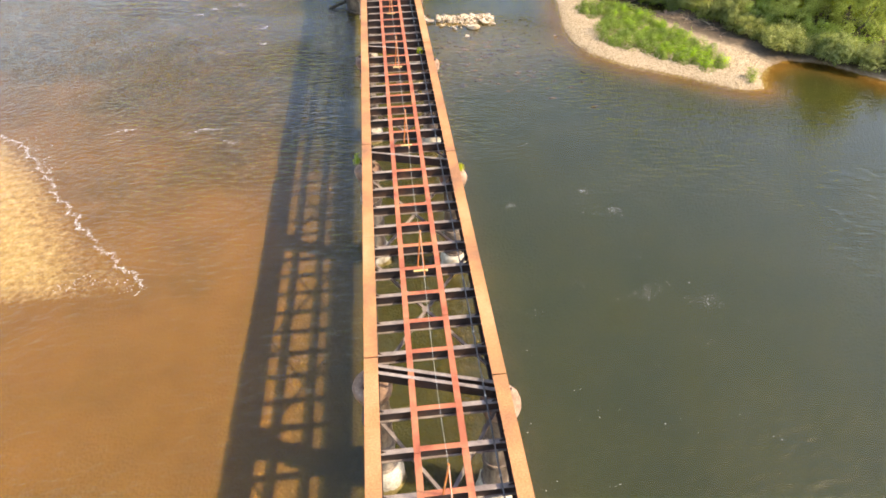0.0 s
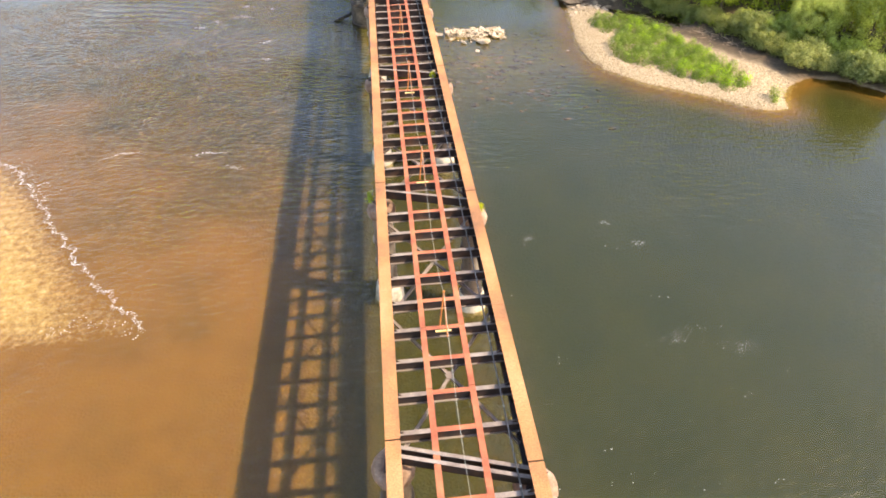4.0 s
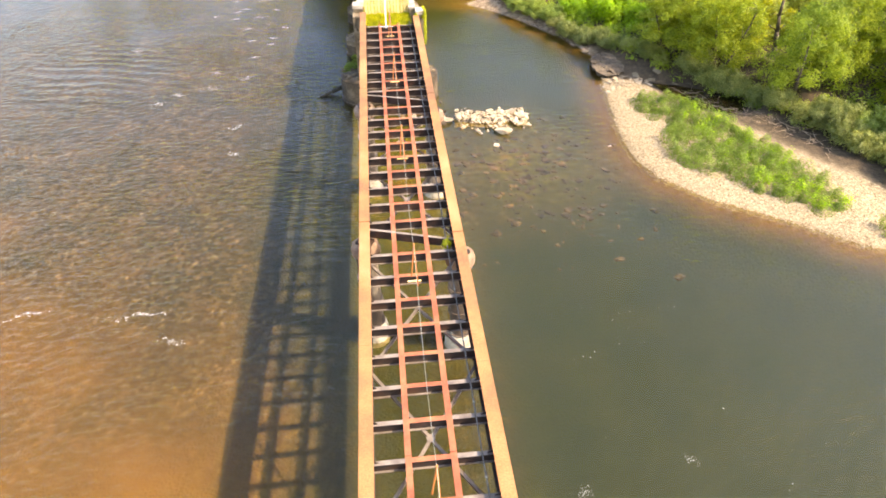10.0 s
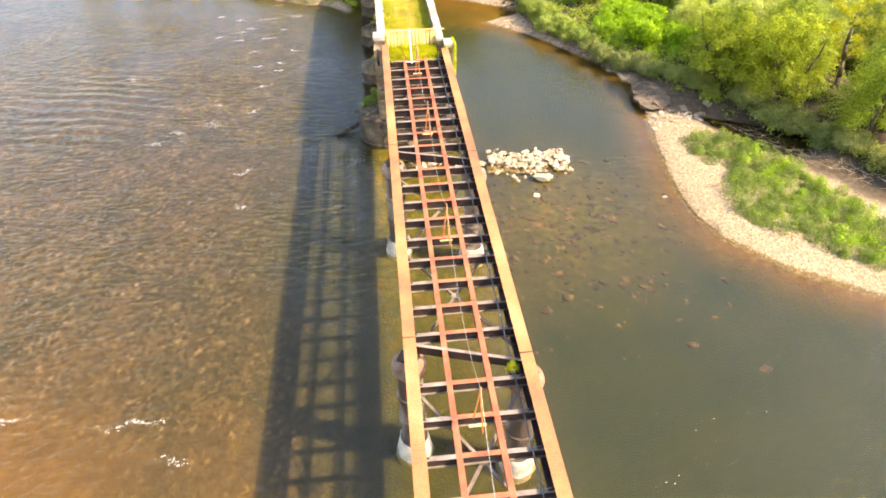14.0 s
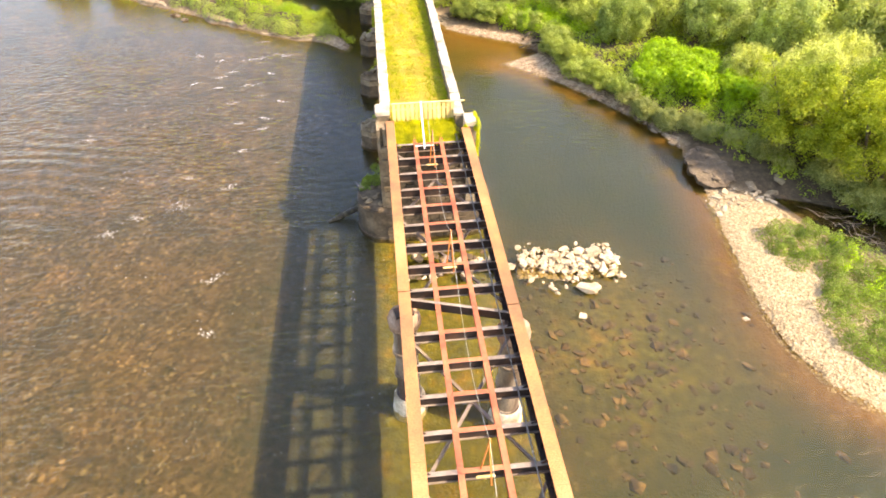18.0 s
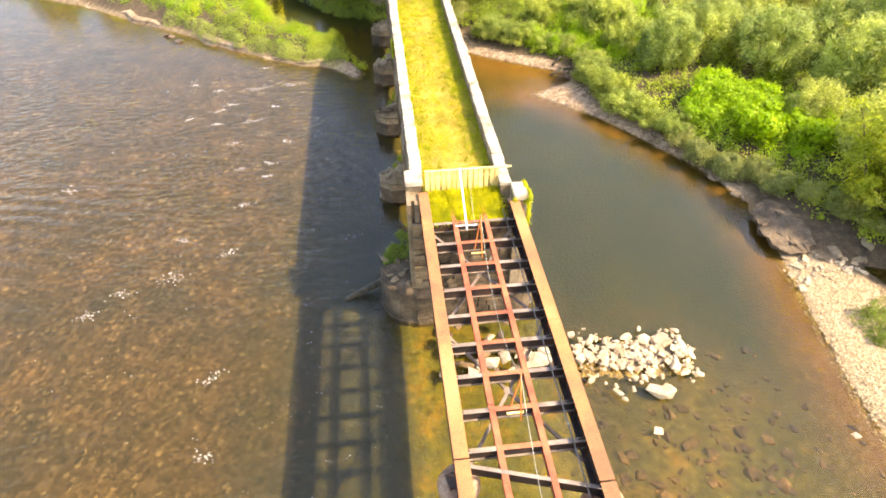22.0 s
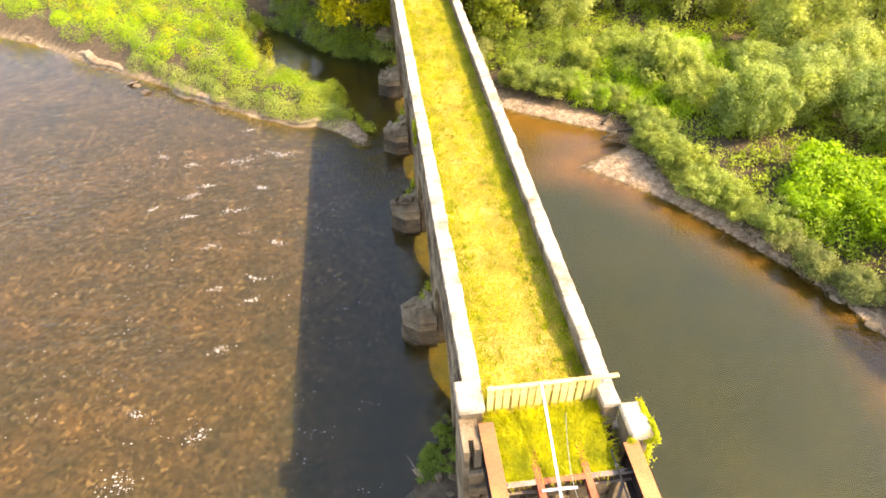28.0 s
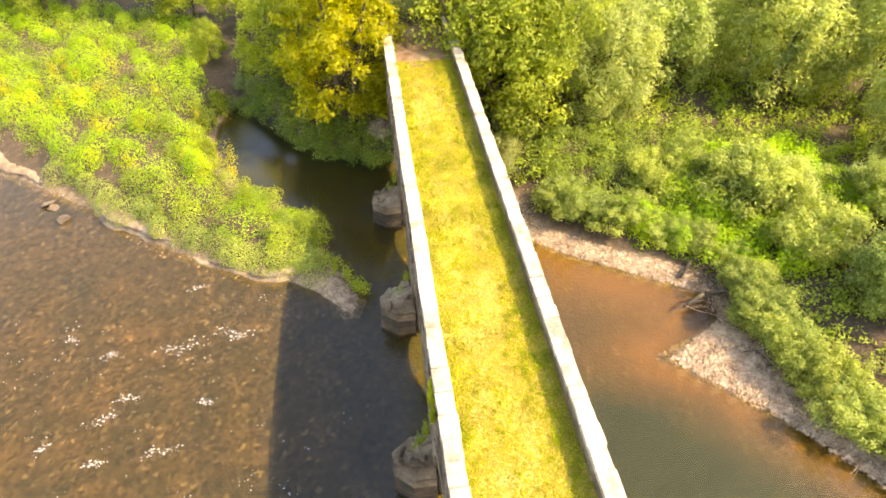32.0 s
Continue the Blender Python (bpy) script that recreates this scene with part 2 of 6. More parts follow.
def ground_material():
    """River bed and banks: silt, sand and stones by the two mesh attributes 'sand' and 'land'."""
    m, nt, bsdf = shader("river_bed")
    p = place_of(nt)
    sand = nt.nodes.new("ShaderNodeAttribute")
    sand.attribute_name = "sand"
    land = nt.nodes.new("ShaderNodeAttribute")
    land.attribute_name = "land"
    weed_shade = nt.nodes.new("ShaderNodeAttribute")
    weed_shade.attribute_name = "weed_shade"
    v = node(nt, "ShaderNodeTexVoronoi", Scale=6.0, Randomness=1.0)
    n1 = noise_at(nt, p, 0.3, 5, 0.6)
    n2 = noise_at(nt, p, 2.6, 8, 0.75)
    # stones of uneven size: the cells are bent by a finer noise
    wob = nt.nodes.new("ShaderNodeTexNoise")
    wob.inputs["Scale"].default_value, wob.inputs["Detail"].default_value = 1.7, 4
    nt.links.new(p, wob.inputs["Vector"])
    bent = nt.nodes.new("ShaderNodeVectorMath")
    bent.operation = "MULTIPLY_ADD"
    nt.links.new(wob.outputs["Color"], bent.inputs[0])
    bent.inputs[1].default_value = (0.35, 0.35, 0.35)
    nt.links.new(p, bent.inputs[2])
    nt.links.new(bent.outputs[0], v.inputs["Vector"])
    stones = ramp(nt, v.outputs["Color"], (0.1, (0.034, 0.025, 0.012)), (0.5, (0.06, 0.043, 0.02)), (0.8, (0.085, 0.06, 0.03)), (0.92, (0.15, 0.112, 0.06)))
    stones = blend(nt, 0.85, stones, ramp(nt, n2, (0.34, (0.45, 0.45, 0.45)), (0.5, (1.0, 0.98, 0.94)), (0.68, (1.6, 1.5, 1.4))), "MULTIPLY")
    stones = blend(nt, 0.8, stones, ramp(nt, noise_at(nt, p, 0.75, 4, 0.6), (0.36, (0.6, 0.68, 0.66)), (0.64, (1.25, 1.16, 1.05))), "MULTIPLY")
    stones = blend(nt, 0.6, stones, ramp(nt, n1, (0.35, (0.66, 0.72, 0.68)), (0.65, (1.2, 1.1, 1.0))), "MULTIPLY")
    silt = ramp(nt, n1, (0.3, (0.15, 0.074, 0.014)), (0.7, (0.205, 0.104, 0.022)))
    c = blend(nt, sand.outputs["Fac"], stones, silt)
    bar_ = nt.nodes.new("ShaderNodeAttribute")
    bar_.attribute_name = "bar"
    speck = nt.nodes.new("ShaderNodeMath")
    speck.operation, speck.use_clamp = "MULTIPLY_ADD", True
    nt.links.new(noise_at(nt, p, 3.4, 8, 0.8), speck.inputs[0])
    speck.inputs[1].default_value = 3.4
    shift = nt.nodes.new("ShaderNodeMath")
    shift.operation = "MULTIPLY_ADD"
    nt.links.new(bar_.outputs["Fac"], shift.inputs[0])
    shift.inputs[1].default_value, shift.inputs[2].default_value = 2.2, -2.85
    nt.links.new(shift.outputs[0], speck.inputs[2])
    c = blend(nt, speck.outputs[0], c, ramp(nt, n2, (0.3, (0.24, 0.16, 0.08)), (0.5, (0.42, 0.325, 0.215)), (0.7, (0.66, 0.58, 0.46))))
    # dark green for depth, also laid where the bridge's shadow falls
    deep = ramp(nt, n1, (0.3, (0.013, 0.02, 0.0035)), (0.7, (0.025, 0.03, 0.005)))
    c = blend(nt, weed_shade.outputs["Fac"], c, deep)
    slime = nt.nodes.new("ShaderNodeAttribute")
    slime.attribute_name = "algae"
    c = blend(nt, slime.outputs["Fac"], c, blend(nt, 0.8, ramp(nt, noise_at(nt, p, 0.9, 4, 0.6), (0.35, (0.075, 0.085, 0.012)), (0.55, (0.13, 0.12, 0.012)), (0.72, (0.24, 0.15, 0.015))), ramp(nt, n2, (0.35, (0.35, 0.38, 0.4)), (0.65, (1.3, 1.25, 1.2))), "MULTIPLY"))
    v2 = node(nt, "ShaderNodeTexVoronoi", Scale=9.0)
    nt.links.new(p, v2.inputs["Vector"])
    gravel = ramp(nt, v2.outputs["Color"], (0.1, (0.22, 0.155, 0.085)), (0.5, (0.33, 0.245, 0.145)), (0.9, (0.43, 0.335, 0.21)))
    soil = ramp(nt, n2, (0.3, (0.032, 0.023, 0.012)), (0.55, (0.078, 0.053, 0.028)), (0.72, (0.16, 0.115, 0.066)))
    bank = nt.nodes.new("ShaderNodeAttribute")
    bank.attribute_name = "soil"
    gravel = blend(nt, bank.outputs["Fac"], gravel, soil)
    c = blend(nt, land.outputs["Fac"], c, gravel)
    nt.links.new(c, bsdf.inputs["Base Color"])
    bsdf.inputs["Roughness"].default_value = 0.95
    relief(nt, bsdf, v2.outputs["Distance"], 0.5, 0.05)
    return m


def water_material():
    m, nt, bsdf = shader("river_water")
    nt.nodes.remove(bsdf)
    p = place_of(nt)
    turn = nt.nodes.new("ShaderNodeMapping")
    turn.inputs["Rotation"].default_value = (0, 0, radians(28))
    turn.inputs["Scale"].default_value = (0.75, 1.6, 1.0)
    nt.links.new(p, turn.inputs["Vector"])
    w1 = noise_at(nt, turn.outputs[0], 1.9, 2, 0.5)
    w2 = noise_at(nt, turn.outputs[0], 0.45, 4, 0.6)
    w3 = noise_at(nt, p, 7.0, 2, 0.5)
    calm = noise_at(nt, p, 0.09, 2, 0.5)
    add1 = nt.nodes.new("ShaderNodeMath")
    add1.operation = "MULTIPLY_ADD"
    nt.links.new(w3, add1.inputs[0])
    add1.inputs[1].default_value = 0.12
    nt.links.new(w1, add1.inputs[2])
    add2 = nt.nodes.new("ShaderNodeMath")
    add2.operation = "MULTIPLY_ADD"
    nt.links.new(w2, add2.inputs[0])
    add2.inputs[1].default_value = 0.6
    nt.links.new(add1.outputs[0], add2.inputs[2])
    strength = nt.nodes.new("ShaderNodeMapRange")
    nt.links.new(calm, strength.inputs["Value"])
    for i, value in ((1, 0.4), (2, 0.62), (3, 0.3), (4, 0.8)):
        strength.inputs[i].default_value = value
    split = nt.nodes.new("ShaderNodeSeparateXYZ")
    nt.links.new(p, split.inputs[0])
    lee = nt.nodes.new("ShaderNodeMapRange")
    nt.links.new(split.outputs[0], lee.inputs["Value"])
    for i, value in ((1, -3.0), (2, 5.0), (3, 1.0), (4, 0.5)):
        lee.inputs[i].default_value = value
    still = nt.nodes.new("ShaderNodeMapRange")
    nt.links.new(split.outputs[1], still.inputs["Value"])
    for i, value in ((1, 45.0), (2, 82.0), (3, 1.0), (4, 0.15)):
        still.inputs[i].default_value = value
    quiet = nt.nodes.new("ShaderNodeMath")
    quiet.operation = "MULTIPLY"
    nt.links.new(lee.outputs[0], quiet.inputs[0])
    nt.links.new(still.outputs[0], quiet.inputs[1])
    force = nt.nodes.new("ShaderNodeMath")
    force.operation = "MULTIPLY"
    nt.links.new(strength.outputs[0], force.inputs[0])
    nt.links.new(quiet.outputs[0], force.inputs[1])
    # standing waves on the riffle and wind ripples in the lee of the end pier
    def waves(direction, scale, centre, size, bend, height, source):
        sway = nt.nodes.new("ShaderNodeMapping")
        sway.inputs["Rotation"].default_value = (0, 0, radians(direction))
        nt.links.new(p, sway.inputs["Vector"])
        wave = nt.nodes.new("ShaderNodeTexWave")
        wave.bands_direction = "Y"
        for key, value in (("Scale", scale), ("Distortion", bend), ("Detail", 2.0), ("Detail Scale", 0.6)):
            wave.inputs[key].default_value = value
        nt.links.new(sway.outputs[0], wave.inputs["Vector"])
        reach_to = nt.nodes.new("ShaderNodeVectorMath")
        reach_to.operation = "DISTANCE"
        nt.links.new(p, reach_to.inputs[0])
        reach_to.inputs[1].default_value = (*centre, 0)
        fade = nt.nodes.new("ShaderNodeMapRange")
        nt.links.new(reach_to.outputs["Value"], fade.inputs["Value"])
        for i, value in ((1, size * 0.3), (2, size), (3, 1.0), (4, 0.0)):
            fade.inputs[i].default_value = value
        lift = nt.nodes.new("ShaderNodeMath")
        lift.operation = "MULTIPLY"
        nt.links.new(wave.outputs["Fac"], lift.inputs[0])
        nt.links.new(fade.outputs[0], lift.inputs[1])
        total = nt.nodes.new("ShaderNodeMath")
        total.operation = "MULTIPLY_ADD"
        nt.links.new(lift.outputs[0], total.inputs[0])
        total.inputs[1].default_value = height
        nt.links.new(source, total.inputs[2])
        return total.outputs[0]

    swell = waves(14, 0.27, (-22.5, 60.0), 8.5, 7.0, 0.6, add2.outputs[0])
    swell = waves(-25, 0.8, (3.6, 54.5), 4.5, 4.0, 0.12, swell)
    bump = node(nt, "ShaderNodeBump", Distance=0.3)
    nt.links.new(force.outputs[0], bump.inputs["Strength"])
    nt.links.new(swell, bump.inputs["Height"])
    clear = nt.nodes.new("ShaderNodeBsdfRefraction")
    clear.inputs["Color"].default_value = (0.88, 0.80, 0.5, 1)
    clear.inputs["IOR"].default_value = 1.3
    nt.links.new(bump.outputs[0], clear.inputs["Normal"])
    clear.inputs["Roughness"].default_value = 0.0
    murk = nt.nodes.new("ShaderNodeBsdfDiffuse")
    murk.inputs["Color"].default_value = (0.082, 0.074, 0.014, 1)
    nt.links.new(ramp(nt, noise_at(nt, turn.outputs[0], 0.6, 6, 0.7), (0.3, (0.05, 0.044, 0.008)), (0.7, (0.09, 0.074, 0.011))), murk.inputs["Color"])
    reach = nt.nodes.new("ShaderNodeMapRange")
    split_y = nt.nodes.new("ShaderNodeSeparateXYZ")
    nt.links.new(p, split_y.inputs[0])
    nt.links.new(split_y.outputs[1], reach.inputs["Value"])
    for i, value in ((1, 24.0), (2, 56.0), (3, 0.0), (4, 0.8)):
        reach.inputs[i].default_value = value
    nt.links.new(blend(nt, reach.outputs[0], murk.inputs["Color"].links[0].from_socket, (0.048, 0.047, 0.03)), murk.inputs["Color"])
    green = nt.nodes.new("ShaderNodeMapRange")
    nt.links.new(split_y.outputs[0], green.inputs["Value"])
    for i, value in ((1, 0.5), (2, 5.0), (3, 0.0), (4, 0.9)):
        green.inputs[i].default_value = value
    nt.links.new(blend(nt, green.outputs[0], murk.inputs["Color"].links[0].from_socket, (0.017, 0.028, 0.005)), murk.inputs["Color"])
    nt.links.new(bump.outputs[0], murk.inputs["Normal"])
    body = nt.nodes.new("ShaderNodeMixShader")
    haze = nt.nodes.new("ShaderNodeMapRange")
    nt.links.new(split_y.outputs[1], haze.inputs["Value"])
    for i, value in ((1, 20.0), (2, 36.0), (3, 0.25), (4, 0.16)):
        haze.inputs[i].default_value = value
    nt.links.new(haze.outputs[0], body.inputs[0])
    nt.links.new(clear.outputs[0], body.inputs[1])
    nt.links.new(murk.outputs[0], body.inputs[2])
    gloss = nt.nodes.new("ShaderNodeBsdfGlossy")
    gloss.inputs["Roughness"].default_value = 0.06
    nt.links.new(bump.outputs[0], gloss.inputs["Normal"])
    fres = nt.nodes.new("ShaderNodeFresnel")
    fres.inputs["IOR"].default_value = 1.45
    nt.links.new(bump.outputs[0], fres.inputs["Normal"])
    top = nt.nodes.new("ShaderNodeMixShader")
    nt.links.new(fres.outputs[0], top.inputs[0])
    nt.links.new(body.outputs[0], top.inputs[1])
    nt.links.new(gloss.outputs[0], top.inputs[2])
    nt.links.new(top.outputs[0], nt.nodes["Material Output"].inputs["Surface"])
    return m


GROUND = ground_material()
WATER = water_material()


# ---- building helpers ----
def empty(name, at=(0, 0, 0)):
    ob = new(name)
    ob.location = at
    ob.empty_display_size = 0.3
    return ob


def part(name, bm, material, parent=None, label="", smooth=False):
    me = bpy.data.meshes.new(name)
    bmesh.ops.recalc_face_normals(bm, faces=bm.faces)
    bm.to_mesh(me)
    bm.free()
    return hang(name, me, material, parent, label, smooth)


def hang(name, me, material, parent=None, label="", smooth=False):
    if not me.materials:
        me.materials.append(material)
    if smooth:
        me.shade_smooth()
    ob = new(name, me)
    ob.parent = parent
    if label:
        tagged(ob, label)
    return ob


def raw_mesh(name, verts, faces, material, parent=None, label="", smooth=False):
    me = bpy.data.meshes.new(name)
    me.from_pydata(np.asarray(verts).tolist(), [], np.asarray(faces).tolist())
    return hang(name, me, material, parent, label, smooth)


def box(bm, lo, hi, m=None):
    vs = [bm.verts.new((x, y, z)) for x in (lo[0], hi[0]) for y in (lo[1], hi[1]) for z in (lo[2], hi[2])]
    if m is not None:
        for v in vs:
            v.co = m @ v.co
    for f in ((0, 1, 3, 2), (4, 6, 7, 5), (0, 4, 5, 1), (2, 3, 7, 6), (0, 2, 6, 4), (1, 5, 7, 3)):
        bm.faces.new([vs[i] for i in f])
    return vs


def along(a, b):
    """A pose at a whose x axis runs towards b, and the length."""
    a, b = Vector(a), Vector(b)
    d = b - a
    x = d.normalized()
    y = Vector((0, 0, 1)).cross(x)
    y = y.normalized() if y.length > 1e-4 else Vector((0, 1, 0))
    z = x.cross(y)
    m = Matrix((x, y, z)).transposed().to_4x4()
    m.translation = a
    return m, d.length


def bar(bm, a, b, w, h):
    """A flat bar from a to b, its top on the line."""
    m, n = along(a, b)
    box(bm, (0, -w / 2, -h), (n, w / 2, 0), m)


def i_beam(bm, a, b, width, depth, flange=0.025, web=0.02):
    m, n = along(a, b)
    box(bm, (0, -width / 2, -flange), (n, width / 2, 0), m)
    box(bm, (0, -width / 2, -depth), (n, width / 2, -depth + flange), m)
    box(bm, (0, -web / 2, -depth + flange), (n, web / 2, -flange), m)


def tube(bm, a, b, r, sides=8, r2=None):
    m, n = along(a, b)
    r2 = r if r2 is None else r2
    rings = []
    for x, q in ((0, r), (n, r2)):
        rings.append([bm.verts.new(m @ Vector((x, q * math.cos(2 * math.pi * i / sides), q * math.sin(2 * math.pi * i / sides)))) for i in range(sides)])
    for i in range(sides):
        j = (i + 1) % sides
        bm.faces.new((rings[0][i], rings[0][j], rings[1][j], rings[1][i]))
    bm.faces.new(rings[0][::-1])
    bm.faces.new(rings[1])


def lathe(bm, profile, sides=28, wobble=0.0, seed=0):
    """Turns (radius, z) pairs about the z axis."""
    rng = random.Random(seed)
    rings = []
    for r, z in profile:
        rings.append([bm.verts.new(((r + rng.uniform(-wobble, wobble)) * math.cos(2 * math.pi * i / sides), (r + rng.uniform(-wobble, wobble)) * math.sin(2 * math.pi * i / sides), z)) for i in range(sides)])
    for a, b in zip(rings, rings[1:]):
        for i in range(sides):
            j = (i + 1) % sides
            bm.faces.new((a[i], a[j], b[j], b[i]))
    bm.faces.new(rings[0][::-1])
    bm.faces.new(rings[-1])


def stone_mesh(seed, sx, sy, sz, lumps=0.18):
    """One angular broken stone about the origin."""
    rng = random.Random(seed)
    bm = bmesh.new()
    for _ in range(15):
        p = Vector([rng.uniform(-1, 1) for _ in range(3)])
        k = max(abs(a) for a in p)
        p = p / k * (1 - lumps * rng.random())
        bm.verts.new((p.x * sx, p.y * sy, p.z * sz))
    res = bmesh.ops.convex_hull(bm, input=bm.verts)
    bmesh.ops.delete(bm, geom=list({v for v in res["geom_interior"] if isinstance(v, bmesh.types.BMVert)}), context="VERTS")
    bmesh.ops.bevel(bm, geom=list(bm.edges), offset=0.025, segments=1, affect="EDGES")
    return bm


def inside(px, py, poly):
    res = np.zeros(px.shape, bool)
    n = len(poly)
    for i in range(n):
        (x1, y1), (x2, y2) = poly[i], poly[(i + 1) % n]
        hit = ((y1 > py) != (y2 > py)) & (px < (x2 - x1) * (py - y1) / (y2 - y1 + 1e-12) + x1)
        res ^= hit
    return res


def depth_in(px, py, poly):
    """Distance to the polygon's edge, positive inside."""
    best = np.full(px.shape, 1e9)
    n = len(poly)
    for i in range(n):
        (x1, y1), (x2, y2) = poly[i], poly[(i + 1) % n]
        dx, dy = x2 - x1, y2 - y1
        t = np.clip(((px - x1) * dx + (py - y1) * dy) / (dx * dx + dy * dy), 0, 1)
        best = np.minimum(best, np.hypot(px - x1 - t * dx, py - y1 - t * dy))
    return np.where(inside(px, py, poly), best, -best)


def wave_noise(x, y, scale, seed):
    """A cheap smooth field between about -1 and 1."""
    r = np.random.RandomState(seed)
    out = np.zeros(x.shape)
    for k in range(7):
        a, f, p = r.uniform(0, 6.28), scale * r.uniform(0.6, 1.9), r.uniform(0, 6.28)
        out += np.sin((x * math.cos(a) + y * math.sin(a)) * f + p + 1.3 * np.sin((y * math.cos(a) - x * math.sin(a)) * f * 0.7 + p * 2))
    return out / 4.0


# ---- plan: shores ----
EAST_LAND = [(120, 18), (44, 27), (33, 33.5), (30.2, 37.2), (28, 38), (26.2, 37), (25, 35.6), (24.4, 34.1), (23.4, 33.8), (22.2, 34.4), (19.8, 36.5), (16.6, 38.7),
             (14.6, 41.3), (13.9, 43.4), (13.9, 46), (14.4, 49.4), (15.0, 53), (15.3, 55), (15.3, 57), (15.7, 58.6), (15.2, 60.6), (13.9, 63.2), (12.5, 65.6),
             (10.9, 68.1), (9.1, 70.2), (7.5, 71.9), (9.0, 72.8), (10.4, 73.7), (10.4, 74.9), (9.1, 75.8), (7.2, 77), (5.2, 78.3), (3.8, 79.6), (2.6, 82),
             (2.2, 86), (2.2, 160), (200, 160), (200, 18)]
WEST_LAND = [(-4.6, 76.0), (-4.25, 76.8), (-4.8, 78.3), (-5.8, 79.6), (-6.2, 82), (-8.1, 83.9), (-9.7, 84.8), (-11.3, 87.4), (-12.2, 90.4), (-12.2, 92.8),
             (-11.6, 95.4), (-9.6, 94.0), (-8.0, 91.4), (-6.9, 89.7), (-3.9, 88.3), (-1.5, 86.6), (2.4, 86), (2.4, 160), (-200, 160), (-200, 118), (-45, 103),
             (-29, 94.0), (-24.4, 90.2), (-21, 87.7), (-18, 85.6), (-16.2, 84.3), (-13.8, 82.1), (-11.6, 80.5), (-9.5, 79.4), (-7.3, 78.4), (-6.2, 77.7), (-5.2, 76.6)]
WOOD_EAST = [(120, 22), (44, 30), (33.4, 35), (31, 38.5), (27.8, 41), (25, 44.5), (22.6, 49.5), (19.5, 53.5), (17.2, 56.5), (16.3, 59.5), (14.8, 62.6), (13.2, 65.4),
             (12.2, 68.2), (11.4, 70.6), (11.6, 73), (11.6, 75.4), (9.4, 76.8), (7, 78.2), (5, 79.6), (3, 84), (2.2, 90), (2.2, 160), (200, 160), (200, 22)]
SPIT_GREEN = [(15.5, 49.2), (16.8, 50.5), (18.6, 50.5), (19.7, 49.6), (20.0, 47.8), (21.2, 45.6), (22.1, 43.6), (22.8, 41.6), (23.2, 39.4), (23.4, 37.0), (22.6, 36.5), (21.6, 36.9), (20.2, 38.2), (19.2, 38.8),
              (18.2, 40.6), (16.9, 41.4), (15.7, 43.0), (16.2, 45.8), (17.9, 47.2), (16.0, 47.8)]
LITTER = [(120, 19), (44, 28), (33.4, 33.9), (30.4, 37), (28.2, 37.5), (26.7, 36.9), (26.3, 38.2), (25.4, 39.9), (23.8, 41.4), (22.3, 44.3), (21.2, 46.3), (20.0, 48.4), (18.9, 50.3), (17.9, 51.8), (17.2, 53.2), (15.9, 54.3), (15.1, 55.5), (15.2, 57.6), (15.9, 59.2), (15.7, 61.2), (14.6, 63.8), (13.3, 66.4), (12.6, 68.4), (11.9, 70.6), (11.2, 72.1),
          (11.4, 73), (11.4, 75.0), (9.2, 76.4), (7, 77.8), (5, 79.3), (3, 84), (2.2, 90), (2.2, 160), (200, 160), (200, 19)]
BACKWATER = [(18.5, 53.4), (20.5, 52.5), (22.8, 51.2), (24.3, 49.5), (22.6, 47.9), (20.6, 49.0), (19.3, 50.9)]
SANDBAR = [(-11.9, 19.6), (-13.1, 20.6), (-14.1, 21.8), (-15.6, 23.3), (-17.2, 25.6), (-18.6, 27.4), (-20.0, 29.6), (-22.6, 33.0), (-24.6, 34.6), (-28.5, 35.6), (-32.5, 33.4), (-35, 29), (-34.6, 24.5), (-31, 20.8), (-25, 19.2), (-17.9, 18.9), (-15.7, 18.8), (-14.3, 19.1), (-11.9, 19.2)]
BAR_CORE = [(-33, 29), (-29, 34), (-25.2, 34), (-22.8, 31), (-20.9, 28.7), (-18.8, 25.2), (-17.3, 22.9), (-16.2, 20.2), (-18.5, 20.0), (-25, 20.4), (-32, 24)]


